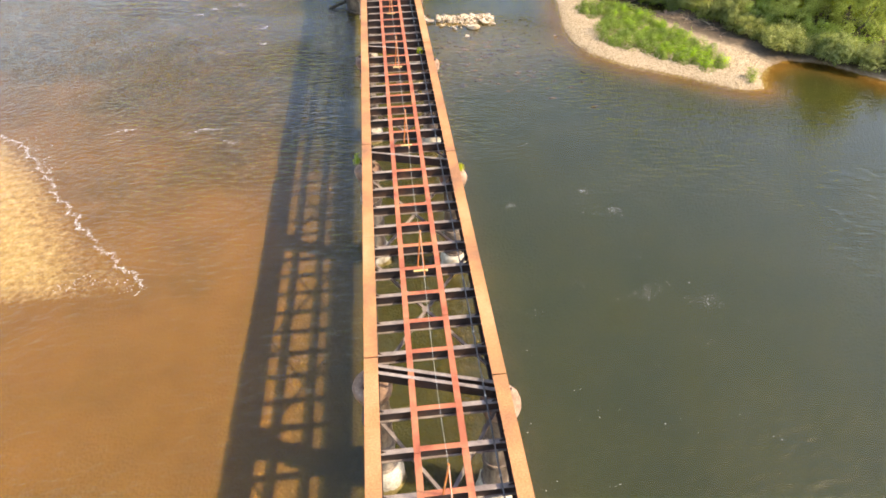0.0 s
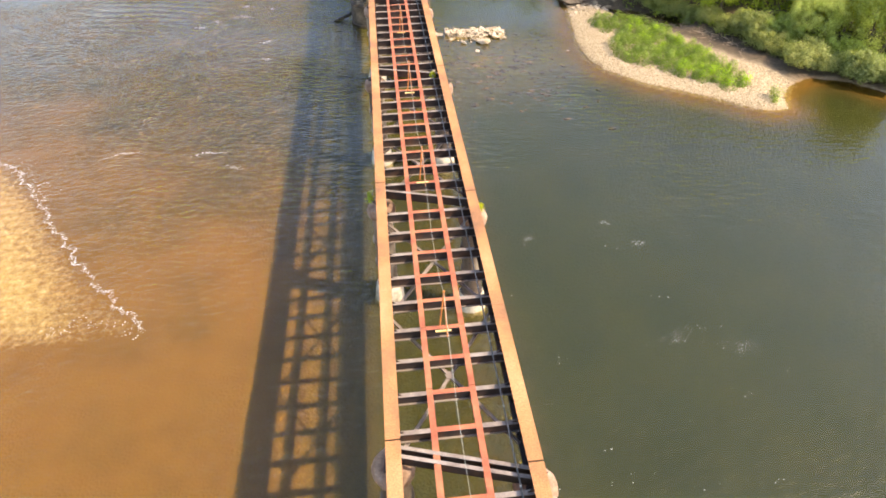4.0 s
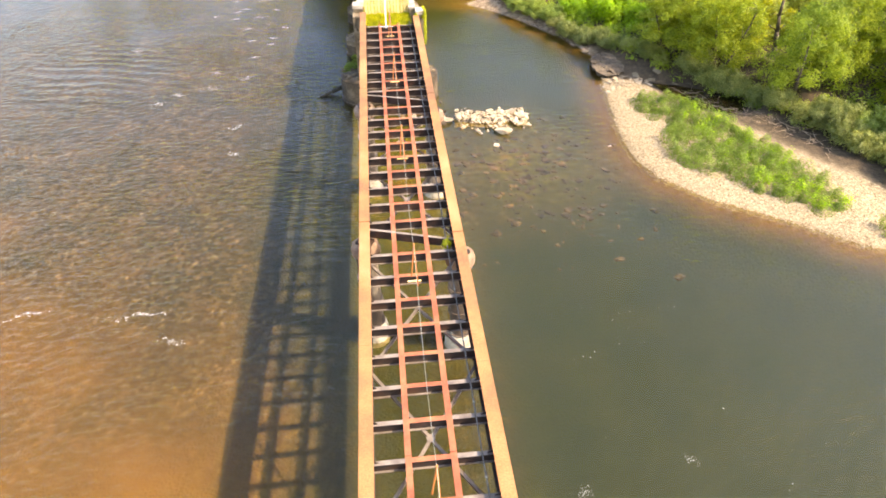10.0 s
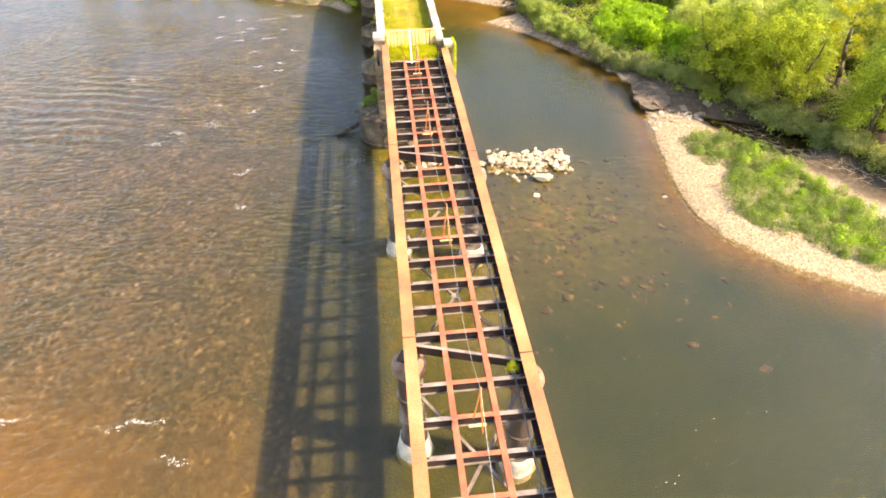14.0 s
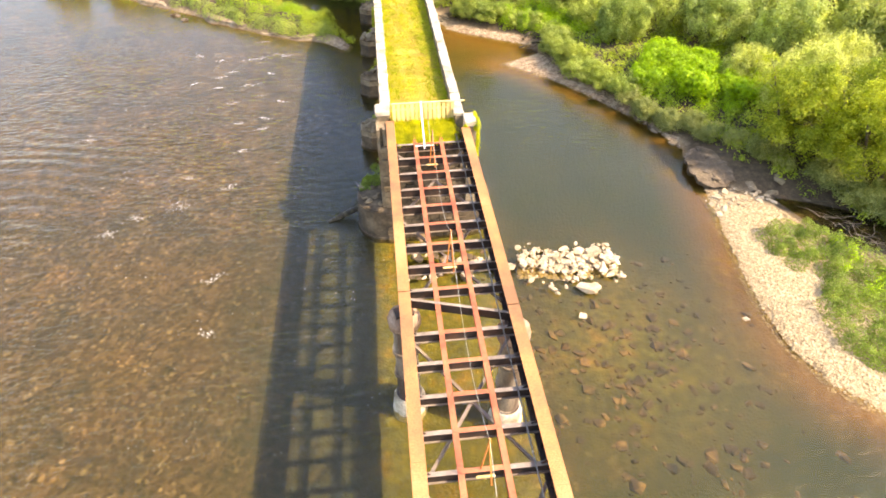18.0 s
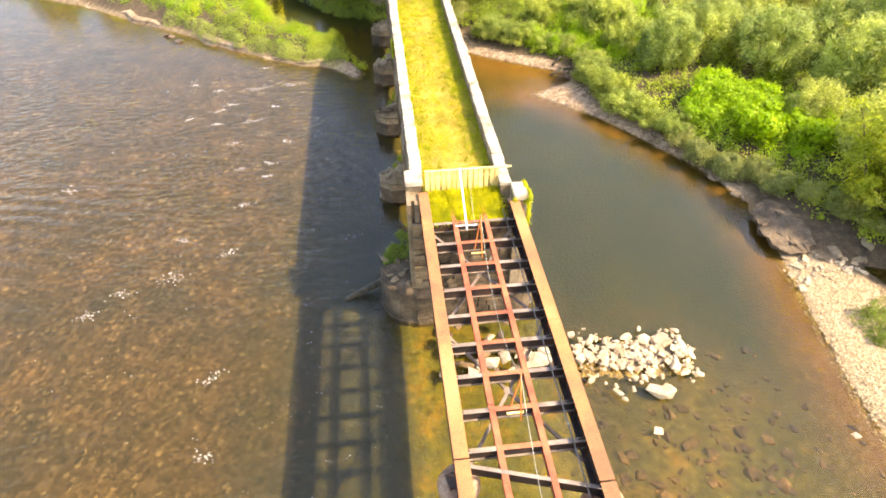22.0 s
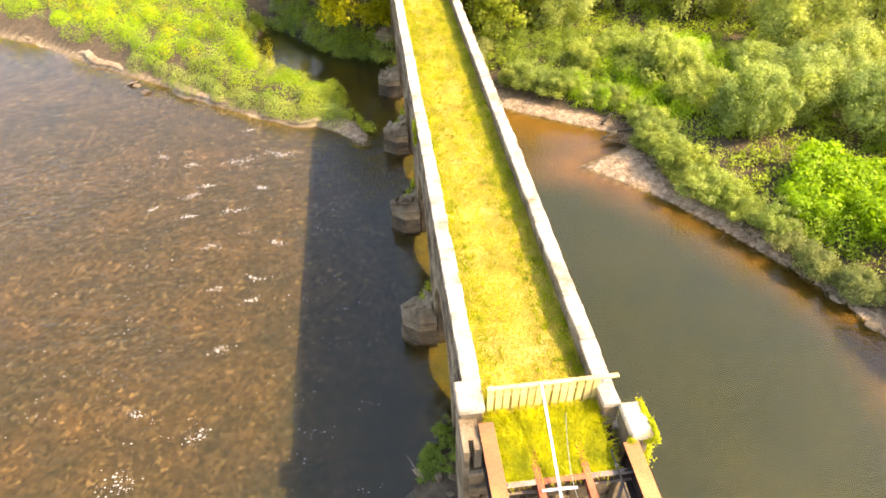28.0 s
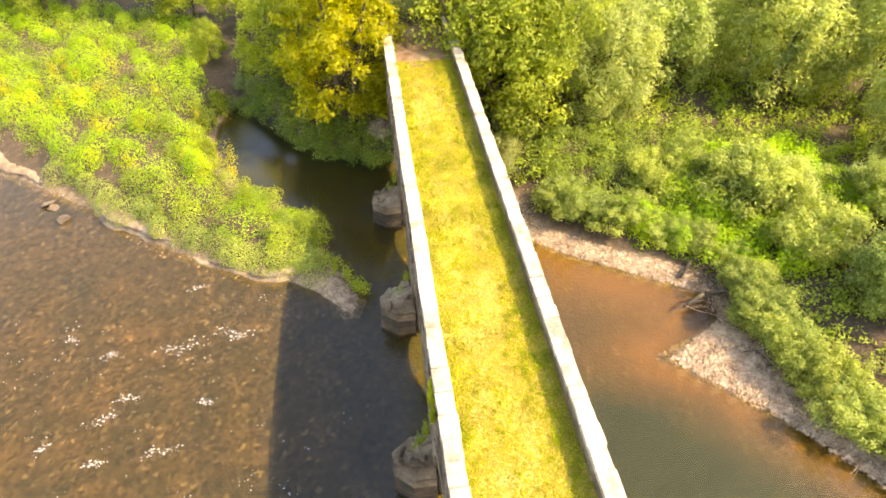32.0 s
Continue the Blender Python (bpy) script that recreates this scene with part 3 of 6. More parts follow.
def ground_height(x, y):
    """Height of bed and land, how sandy, dry and soily it is, and how dark from depth and bridge shade."""
    e, w = depth_in(x, y, EAST_LAND), depth_in(x, y, WEST_LAND)
    wood = depth_in(x, y, WOOD_EAST)
    litter = depth_in(x, y, LITTER)
    slack = depth_in(x, y, BACKWATER)
    sb = depth_in(x, y, SANDBAR)
    n = wave_noise(x, y, 0.5, 1)
    land = np.maximum(e, w)
    rocks = np.exp(-(((x - 6) / 6.5) ** 2 + ((y - 45) / 7) ** 2))
    east_deep = np.clip((x - 0.5) / 4, 0, 1) * (1 - 0.9 * rocks)
    bed = -0.55 + 0.28 * np.clip((24 - y) / 6, 0, 1) * (1 - east_deep) - 0.9 * east_deep + 0.12 * n * np.clip((y - 16) / 8, 0.25, 1)
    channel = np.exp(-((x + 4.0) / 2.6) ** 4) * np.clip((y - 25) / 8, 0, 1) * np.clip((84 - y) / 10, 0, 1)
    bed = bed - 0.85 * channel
    rise = 0.42 * (1 - np.exp(-np.maximum(land, 0) / 1.6)) + 0.05 * n
    rise += 0.9 * np.clip(wood / 4.0, 0, 1) + 0.75 * np.clip(w / 2.0, 0, 1)
    z = np.where(land > 0, rise, bed * (1 - np.exp(np.minimum(land, 0) / 2.2)) - 0.02)
    ledge = np.exp(-(((x - 17.2) / 1.3) ** 2 + ((y - 56.6) / 1.8) ** 2))
    z = np.where(land > 0, z + 0.12 * ledge, z)
    z = np.where(slack > -0.9, np.minimum(z, 0.32 - 0.5 * np.clip((slack + 0.9) / 1.4, 0, 1)), z)
    z = np.where(land > 0, z, np.maximum(z, -0.05 + 0.035 * np.clip(sb, -8, 1.0) + 0.015 * n))
    mound = np.exp(-(((x - 6.3) / 2.3) ** 4 + ((y - 49.4) / 0.85) ** 2))
    z = np.where(land > 0, z, np.maximum(z, -0.5 + 0.58 * mound))
    # the embankment that carries the way on beyond the masonry
    bank = np.clip((y - 90) / 4, 0, 1) * np.clip(1 - (np.abs(x) - 2.2) / 9, 0, 1)
    z = np.where(bank > 0, np.maximum(z, 5.45 * bank), z)
    sand = np.clip(1 - (y - 22 + 2.0 * (x + 12) * 0.3 + 4 * n) / 15, 0, 1) * np.clip((-x - 0.5) / 5, 0, 1)
    sand = np.maximum(sand, np.clip(sb / 1.5 + 0.6, 0, 1))
    sand = np.maximum(sand, 0.95 * np.exp(np.minimum(e, 0) / (1.3 + 2.6 * np.clip((y - 70) / 3, 0, 1))) * (x > 2))
    soil = np.maximum(np.clip(litter / 0.9 + 0.35 + 0.3 * wave_noise(x, y, 1.6, 6), 0, 1), np.clip(w / 0.35 + 0.1, 0, 1) * np.clip((y - 77.5) / 1.5, 0, 1))
    bar_top = np.clip(sb / 0.6 + 0.5, 0, 1) * (0.58 + 0.42 * np.clip(depth_in(x, y, BAR_CORE) / 2.4 + 0.55, 0, 1))
    algae = np.exp(-(np.maximum(np.abs(x) - 2.2, 0) / 0.9) ** 2) * np.clip((y - 28) / 18, 0, 1) * (1 - 0.55 * np.clip((y - 55) / 4, 0, 1))
    algae = np.maximum(algae, 0.6 * np.exp(-(((x - 7.2) / 4.2) ** 2 + ((y - 44) / 5) ** 2)) * (x > 2))
    pool = np.exp(-(((x + 8) / 6) ** 2 + ((y - 89) / 6) ** 2)) * (w < 0.2)
    z = np.where(land > 0, z, z - 0.9 * pool * np.clip(-land, 0, 1))
    # last mask also darkens the bed under the bridge's shadow, dimming its lit gaps
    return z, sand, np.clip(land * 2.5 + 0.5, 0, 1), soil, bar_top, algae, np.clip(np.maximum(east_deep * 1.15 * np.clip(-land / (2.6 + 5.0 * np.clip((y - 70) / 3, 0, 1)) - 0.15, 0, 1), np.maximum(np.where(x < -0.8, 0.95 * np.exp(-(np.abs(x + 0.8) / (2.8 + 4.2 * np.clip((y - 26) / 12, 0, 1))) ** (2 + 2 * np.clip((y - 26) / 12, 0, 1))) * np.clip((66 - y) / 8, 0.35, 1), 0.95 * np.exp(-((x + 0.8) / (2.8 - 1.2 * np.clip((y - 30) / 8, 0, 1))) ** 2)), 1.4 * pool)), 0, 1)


def axis(lo, hi, step, far):
    a = np.arange(lo, hi + 1e-6, step)
    out = np.array([4, 10, 22, 50, 110, 260, 600, 1400, far])
    return np.concatenate([(lo - out)[::-1], a, hi + out])


xs, ys = axis(-42, 50, 0.45, 3000), axis(-14, 118, 0.45, 3000)
gx, gy = np.meshgrid(xs, ys)
gz, g_sand, g_land, g_soil, g_bar, g_algae, g_weed_shade = ground_height(gx, gy)
nx, ny = len(xs), len(ys)
idx = np.arange(nx * ny).reshape(ny, nx)
quads = np.stack([idx[:-1, :-1], idx[:-1, 1:], idx[1:, 1:], idx[1:, :-1]], -1).reshape(-1, 4)
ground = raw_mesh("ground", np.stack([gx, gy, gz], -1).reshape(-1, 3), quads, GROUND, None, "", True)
for key, values in (("sand", g_sand), ("land", g_land), ("soil", g_soil), ("bar", g_bar), ("algae", g_algae), ("weed_shade", g_weed_shade)):
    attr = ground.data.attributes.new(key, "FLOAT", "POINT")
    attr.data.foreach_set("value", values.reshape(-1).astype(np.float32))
tagged(ground, "brown silty river bed with pale gravel banks and soil", "ground", kind="structure")

bm = bmesh.new()
bmesh.ops.create_grid(bm, x_segments=2, y_segments=2, size=3000)
water = part("water", bm, WATER)
water.visible_shadow = False
tagged(water, "brown and green rippled river water, shallow over stones", "river", kind="structure")


def height_at(x, y):
    return float(ground_height(np.array([float(x)]), np.array([float(y)]))[0][0])


# ---- iron spans ----
GAUGE, DECK, TOP = 1.15, 5.55, 5.95
LEFT, RIGHT = -1.60, 1.70
FIRST, SPAN, STEP = 9.75, 11.0, 1.14
SKEW_L, SKEW_R = -0.42, -1.36


def main_girder(parent, x, y0, y1, inward):
    g = bmesh.new()
    low = TOP - 0.86
    box(g, (x - 0.012, y0, low), (x + 0.012, y1, TOP - 0.03))
    girder = part("main_girder", g, IRON_DARK, parent, "dark rusted riveted plate girder")
    g = bmesh.new()
    box(g, (x - 0.16, y0, low - 0.025), (x + 0.16, y1, low))
    part("bottom_flange", g, IRON_DARK, girder)
    for z0, z1 in ((TOP - 0.13, TOP - 0.034), (low + 0.004, low + 0.016)):
        for s in (-1, 1):
            g = bmesh.new()
            box(g, (x + s * 0.012, y0, z0), (x + s * 0.085, y1, z1))
            part("angle_iron", g, IRON_DARK, girder)
    n = 10
    for i in range(n + 1):
        y = y0 + 0.05 + (y1 - y0 - 0.1) * i / n
        s = bmesh.new()
        for side in (-1, 1):
            box(s, (x + side * 0.012, y - 0.006, low + 0.012), (x + side * 0.10, y + 0.006, TOP - 0.13))
            box(s, (x + side * 0.012, y - 0.05, low + 0.012), (x + side * 0.022, y + 0.05, TOP - 0.13))
        part("stiffener", s, IRON_DARK, girder)
    f = bmesh.new()
    cuts = [y0, (y0 + y1) / 2 - 0.4, y1]
    for a, b in zip(cuts, cuts[1:]):
        vs = box(f, (x - 0.185, a + 0.004, TOP - 0.03), (x + 0.185, b - 0.004, TOP))
    part("top_flange", f, RUST_TOP, girder, "orange rusted top flange plate")
    r = bmesh.new()
    count = int((y1 - y0) / 0.16)
    for i in range(count):
        for dx in (-0.13, -0.05, 0.05, 0.13):
            yy = y0 + 0.08 + i * 0.16
            c = [r.verts.new((x + dx + 0.017 * math.cos(a), yy + 0.017 * math.sin(a), TOP)) for a in (0, 1.05, 2.09, 3.14, 4.19, 5.24)]
            tip = r.verts.new((x + dx, yy, TOP + 0.012))
            for j in range(6):
                r.faces.new((c[j], c[(j + 1) % 6], tip))
    tagged(part("rivets", r, RUST_TOP, girder), kind="stuff")
    return girder


def end_beam(root, y):
    a0, a1 = Vector((LEFT + 0.02, SKEW_L + 0.06 + y, DECK + 0.02)), Vector((RIGHT - 0.02, SKEW_R + 0.06 + y, DECK - 0.02))
    m, n = along(a0, a1)
    b = bmesh.new()
    box(b, (0, -0.012, -0.38), (n, 0.012, -0.02), m)
    beam = part("end_beam", b, IRON_DARK, root, "skewed iron end beam over the pier")
    b = bmesh.new()
    box(b, (0, -0.05, -0.02), (n, 0.05, 0), m)
    part("flange", b, IRON_GREY, beam)


def iron_span(name="iron_span"):
    """One span, its first cross beam at y = 0."""
    root = empty(name)
    y0l, y1l = SKEW_L + 0.02, SPAN + SKEW_L - 0.02
    y0r, y1r = SKEW_R + 0.02, SPAN + SKEW_R - 0.02
    main_girder(root, LEFT, y0l, y1l, 1)
    main_girder(root, RIGHT, y0r, y1r, -1)
    for i in range(9):
        y = i * STEP
        b = bmesh.new()
        box(b, (LEFT + 0.02, y - 0.011, DECK - 0.36), (RIGHT - 0.02, y + 0.011, DECK - 0.03))
        beam = part("cross_beam", b, IRON_DARK, root, "dark iron cross beam with weathered grey flanges")
        for z in (DECK - 0.012, DECK - 0.36):
            b = bmesh.new()
            box(b, (LEFT + 0.02, y - 0.065, z - 0.02), (RIGHT - 0.02, y + 0.065, z))
            part("flange", b, IRON_GREY, beam)
        c = bmesh.new()
        box(c, (-GAUGE / 2 + 0.085, y - 0.07, DECK - 0.012), (GAUGE / 2 - 0.085, y + 0.07, DECK - 0.004))
        part("cover_plate", c, RUST_RED, beam, "red rusted cover plate")
        for x, s in ((LEFT + 0.02, 1), (RIGHT - 0.02, -1)):
            g = bmesh.new()
            vs = [g.verts.new(p) for p in ((x, y - 0.01, DECK), (x + s * 0.01, y - 0.01, TOP - 0.14), (x + s * 0.26, y - 0.01, DECK - 0.01))]
            ws = [g.verts.new(v.co + Vector((0, 0.02, 0))) for v in vs]
            g.faces.new(vs)
            g.faces.new(ws[::-1])
            for j in range(3):
                k = (j + 1) % 3
                g.faces.new((vs[j], vs[k], ws[k], ws[j]))
            part("gusset", g, IRON_DARK, beam)
    end_beam(root, 0.0)
    for x in (-GAUGE / 2, GAUGE / 2):
        for i in range(5):
            a, b_ = SKEW_R + 0.42 + i * 2.2, SKEW_R + 0.42 + (i + 1) * 2.2
            s = bmesh.new()
            box(s, (x - 0.082, a + 0.006, DECK - 0.03), (x + 0.082, b_ - 0.006, DECK))
            box(s, (x - 0.012, a + 0.006, DECK - 0.26), (x + 0.012, b_ - 0.006, DECK - 0.03))
            box(s, (x - 0.07, a + 0.006, DECK - 0.28), (x + 0.07, b_ - 0.006, DECK - 0.26))
            part("rail_bearer", s, RUST_RED, root, "red rusted longitudinal bearer")
    low = DECK - 0.46
    for c in (2.0, 6.9):
        for s in (-1, 1):
            d = bmesh.new()
            z = low - 0.03 * (s > 0)
            bar(d, (LEFT + 0.1, c - s * 2.35, z), (RIGHT - 0.1, c + s * 2.35, z), 0.085, 0.015)
            m, n = along((LEFT + 0.1, c - s * 2.35, z), (RIGHT - 0.1, c + s * 2.35, z))
            box(d, (0, -0.0425, -0.08), (n, -0.03, -0.015), m)
            part("brace", d, IRON_GREY, root, "diagonal iron bracing bar")
        g = bmesh.new()
        bmesh.ops.create_circle(g, cap_ends=True, segments=8, radius=0.13, matrix=Matrix.Translation((0.05, c, low + 0.008)))
        part("brace_plate", g, IRON_GREY, root)
    p = bmesh.new()
    tube(p, (1.28, SKEW_R, DECK + 0.08), (1.28, SPAN + SKEW_R, DECK + 0.08), 0.022, 8)
    pipe = part("service_pipe", p, PIPE_GREY, root, "thin grey pipe along the inside", True)
    for i in range(5):
        c = bmesh.new()
        tube(c, (1.28, 0.4 + i * 2.2, DECK + 0.08), (1.28, 0.46 + i * 2.2, DECK + 0.08), 0.032, 8)
        part("pipe_collar", c, CABLE, pipe)
    return tagged(root, "rusted iron half-through girder span with open deck", "bridge span", "iron bridge spans")


span = iron_span()
span.location = (0, FIRST, 0)
for k in (-2, -1, 1, 2, 3):
    copy_thing(span, Matrix.Translation((0, FIRST + SPAN * k, 0)))


end_beam(span, -0.24)


# ---- cylinder piers ----
def pier_column():
    root = empty("pier_column")
    b = bmesh.new()
    lathe(b, [(0.70, -1.6), (0.66, -0.2), (0.60, 0.1), (0.60, 0.3), (0.56, 0.55), (0.53, 0.7), (0.42, 0.84)], 18, 0.045, 3)
    part("footing", b, CONCRETE, root, "pale stained concrete footing at the water", True)
    for i, (a, c) in enumerate(((0.8, 2.0), (2.05, 3.2), (3.25, 4.4))):
        s = bmesh.new()
        lathe(s, [(0.47, a), (0.47, a + 0.06), (0.40, a + 0.065), (0.40, c - 0.06), (0.47, c - 0.055), (0.47, c)], 26)
        part("iron_drum", s, CYLINDER, root, "dark cast-iron cylinder drum", False)
        for j in range(8):
            a2 = j * math.pi / 4
            q = bmesh.new()
            tube(q, (0.435 * math.cos(a2), 0.435 * math.sin(a2), c - 0.001), (0.435 * math.cos(a2), 0.435 * math.sin(a2), c + 0.04), 0.02, 6)
            part("bolt", q, CYLINDER, root)
    t = bmesh.new()
    lathe(t, [(0.42, 4.4), (0.54, 4.5), (0.56, 4.72), (0.50, 4.9), (0.30, 4.97)], 22, 0.02, 8)
    part("cap", t, CAP_STONE, root, "rust-stained rounded cap", True)
    s = bmesh.new()
    box(s, (-0.2, -0.3, 4.93), (0.2, 0.3, 5.07))
    part("bearing_plate", s, IRON_DARK, root)
    return tagged(root, "dark iron cylinder pier on a pale concrete footing in the river", "bridge pier", "cylinder piers")


column = pier_column()
column.location = (LEFT - 0.06, FIRST + SKEW_L - SPAN, 0)
for k in range(-1, 4):
    for x, dy in ((LEFT - 0.06, SKEW_L), (RIGHT + 0.1, SKEW_R)):
        if k > -1 or dy == SKEW_R:
            copy_thing(column, pose(x, FIRST + SPAN * k + dy, 0, 0, 0, 37 * k + 20 * dy))

# ---- cable on its stands ----
STANDS = [-2.4, 5.3, 13.0, 20.7, 28.4, 36.1, 43.7, 50.1]


def cable_stand(y):
    root = empty("cable_stand", (0, y, 0))
    for dx, dy in ((0.07, -0.08), (-0.13, 0.08)):
        r = bmesh.new()
        bar(r, (dx + 0.05, dy * 3.0, DECK - 0.004), (0.05, 0.02, DECK + 1.62), 0.035, 0.028)
        part("rod", r, ORANGE, root)
    r = bmesh.new()
    box(r, (-0.22, -0.03, DECK - 0.004), (0.24, 0.03, DECK + 0.03))
    part("foot_board", r, FENCE_WOOD, root)
    return tagged(root, "thin orange two-legged stand holding a cable", "cable stand", "cable stands")


for y in STANDS:
    cable_stand(y)
curve = bmesh.new()
for a, b in zip([-10.0] + STANDS, STANDS + [52.6]):
    last = None
    for i in range(13):
        u = i / 12
        p = Vector((0.05, a + (b - a) * u, DECK + 1.56 - 1.1 * 4 * u * (1 - u)))
        if last is not None:
            tube(curve, last, p, 0.007, 5)
        last = p
tagged(part("cable", curve, CABLE), "thin pale cable sagging along the middle of the bridge", "cable")


# ---- masonry viaduct ----
WALL_W, WALL_E = -2.02, 1.74
START, END = 53.0, 91.5
PIERS = [61.65, 68.6, 75.5, 82.3, 89.1]
TURF_Z = 5.5


def arch_profile():
    """Pairs (y, underside z) along the viaduct, solid at the piers."""
    rows = [(START, -1.8), (56.0, -1.8)]
    edges = [56.0 - 0.7] + PIERS
    for a, b in zip(edges, PIERS):
        y0, y1 = a + 0.7, b - 0.7
        for i in range(15):
            u = i / 14
            rows.append((y0 + (y1 - y0) * u, 1.6 + 2.95 * math.sqrt(max(0, 1 - (2 * u - 1) ** 2))))
        rows += [(y1, -1.8), (b + 0.7, -1.8)]
    rows.append((END, -1.8))
    return rows


def strip_solid(name, rows, x0, x1, top, material, parent=None, label=""):
    bm = bmesh.new()
    ring = []
    for y, z in rows:
        ring.append([bm.verts.new(p) for p in ((x0, y, z), (x1, y, z), (x1, y, top), (x0, y, top))])
    for a, b in zip(ring, ring[1:]):
        for i in range(4):
            j = (i + 1) % 4
            if (a[i].co - b[i].co).length + (a[j].co - b[j].co).length > 1e-5:
                bm.faces.new((a[i], a[j], b[j], b[i]))
    bm.faces.new(ring[0][::-1])
    bm.faces.new(ring[-1])
    bmesh.ops.remove_doubles(bm, verts=bm.verts, dist=1e-5)
    return part(name, bm, material, parent, label)


viaduct = tagged(empty("wall_viaduct", (0, 0, 0)), "long grey stone arch viaduct with grass on top", "stone bridge", kind="structure")
# the whole barrel, arch undersides included, takes the darker masonry
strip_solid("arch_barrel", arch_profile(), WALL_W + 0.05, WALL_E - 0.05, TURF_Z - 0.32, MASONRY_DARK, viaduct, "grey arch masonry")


def arch_low(y):
    """Underside of the masonry at y."""
    edges = [56.0 - 0.7] + PIERS
    for a, b in zip(edges, PIERS):
        y0, y1 = a + 0.7, b - 0.7
        if y0 < y < y1:
            return 1.6 + 2.95 * math.sqrt(max(0, 1 - (2 * (y - y0) / (y1 - y0) - 1) ** 2))
    return -1.8


def block_cloud(name, boxes, material, parent, label=""):
    """Many bevelless rough blocks in one mesh: rows of lo, hi."""
    rng = np.random.RandomState(5)
    b = np.array(boxes)
    n = len(b)
    corner = np.array([[i, j, k] for i in (0, 1) for j in (0, 1) for k in (0, 1)])
    v = b[:, None, 0, :] + (b[:, None, 1, :] - b[:, None, 0, :]) * corner[None]
    v = v + rng.uniform(-0.018, 0.018, v.shape)
    f = np.array([(0, 1, 3, 2), (4, 6, 7, 5), (0, 4, 5, 1), (2, 3, 7, 6), (0, 2, 6, 4), (1, 5, 7, 3)])
    faces = (f[None] + 8 * np.arange(n)[:, None, None]).reshape(-1, 4)
    ob = raw_mesh(name, v.reshape(-1, 3), faces, material, parent, label)
    return tagged(ob, kind="stuff")


def facing(x, out):
    rng = random.Random(int(x * 10))
    rows = []
    z = -1.4
    while z < TURF_Z - 0.1:
        h = rng.uniform(0.2, 0.3)
        y = START + rng.uniform(0, 0.3)
        while y < END:
            w = rng.uniform(0.28, 0.7)
            mid = y + w / 2
            if z > max(arch_low(y), arch_low(y + w), arch_low(mid)) - 0.02:
                d = rng.uniform(0.03, 0.075)
                lo = x - d if out < 0 else x - 0.06
                hi = x + 0.06 if out < 0 else x + d
                rows.append(((lo, y + 0.012, z + 0.01), (hi, y + w - 0.012, min(z + h, TURF_Z - 0.1) - 0.01)))
            y += w
        z += h
    return rows


west_stones, east_stones = facing(WALL_W + 0.05, -1), facing(WALL_E - 0.05, 1)


def near_stone(q):
    return q[0][1] < 66 and q[0][2] > 2.4


block_cloud("facing_stones_west", [q for q in west_stones if not near_stone(q)], MASONRY, viaduct, "grey squared facing stones")
block_cloud("facing_stones_east", east_stones, MASONRY, viaduct, "grey squared facing stones")


def voussoirs(x0, x1):
    rows = bmesh.new()
    edges = [56.0 - 0.7] + PIERS
    for a, b in zip(edges, PIERS):
        y0, y1 = a + 0.7, b - 0.7
        c, r = (y0 + y1) / 2, (y1 - y0) / 2
        for i in range(17):
            t0, t1 = math.pi * i / 17 + 0.006, math.pi * (i + 1) / 17 - 0.006
            pts = []
            for t, g in ((t0, 0.0), (t1, 0.0), (t1, 0.42), (t0, 0.42)):
                pts.append((c - (r + g) * math.cos(t), 1.6 + (2.95 + g) * math.sin(t)))
            va = [rows.verts.new((x0, *p)) for p in pts]
            vb = [rows.verts.new((x1, *p)) for p in pts]
            rows.faces.new(va)
            rows.faces.new(vb[::-1])
            for k in range(4):
                rows.faces.new((va[k], va[(k + 1) % 4], vb[(k + 1) % 4], vb[k]))
    return rows


part("arch_ring_west", voussoirs(WALL_W - 0.06, WALL_W + 0.3), MASONRY, viaduct, "grey arch stones")
part("arch_ring_east", voussoirs(WALL_E - 0.3, WALL_E + 0.06), MASONRY, viaduct, "grey arch stones")


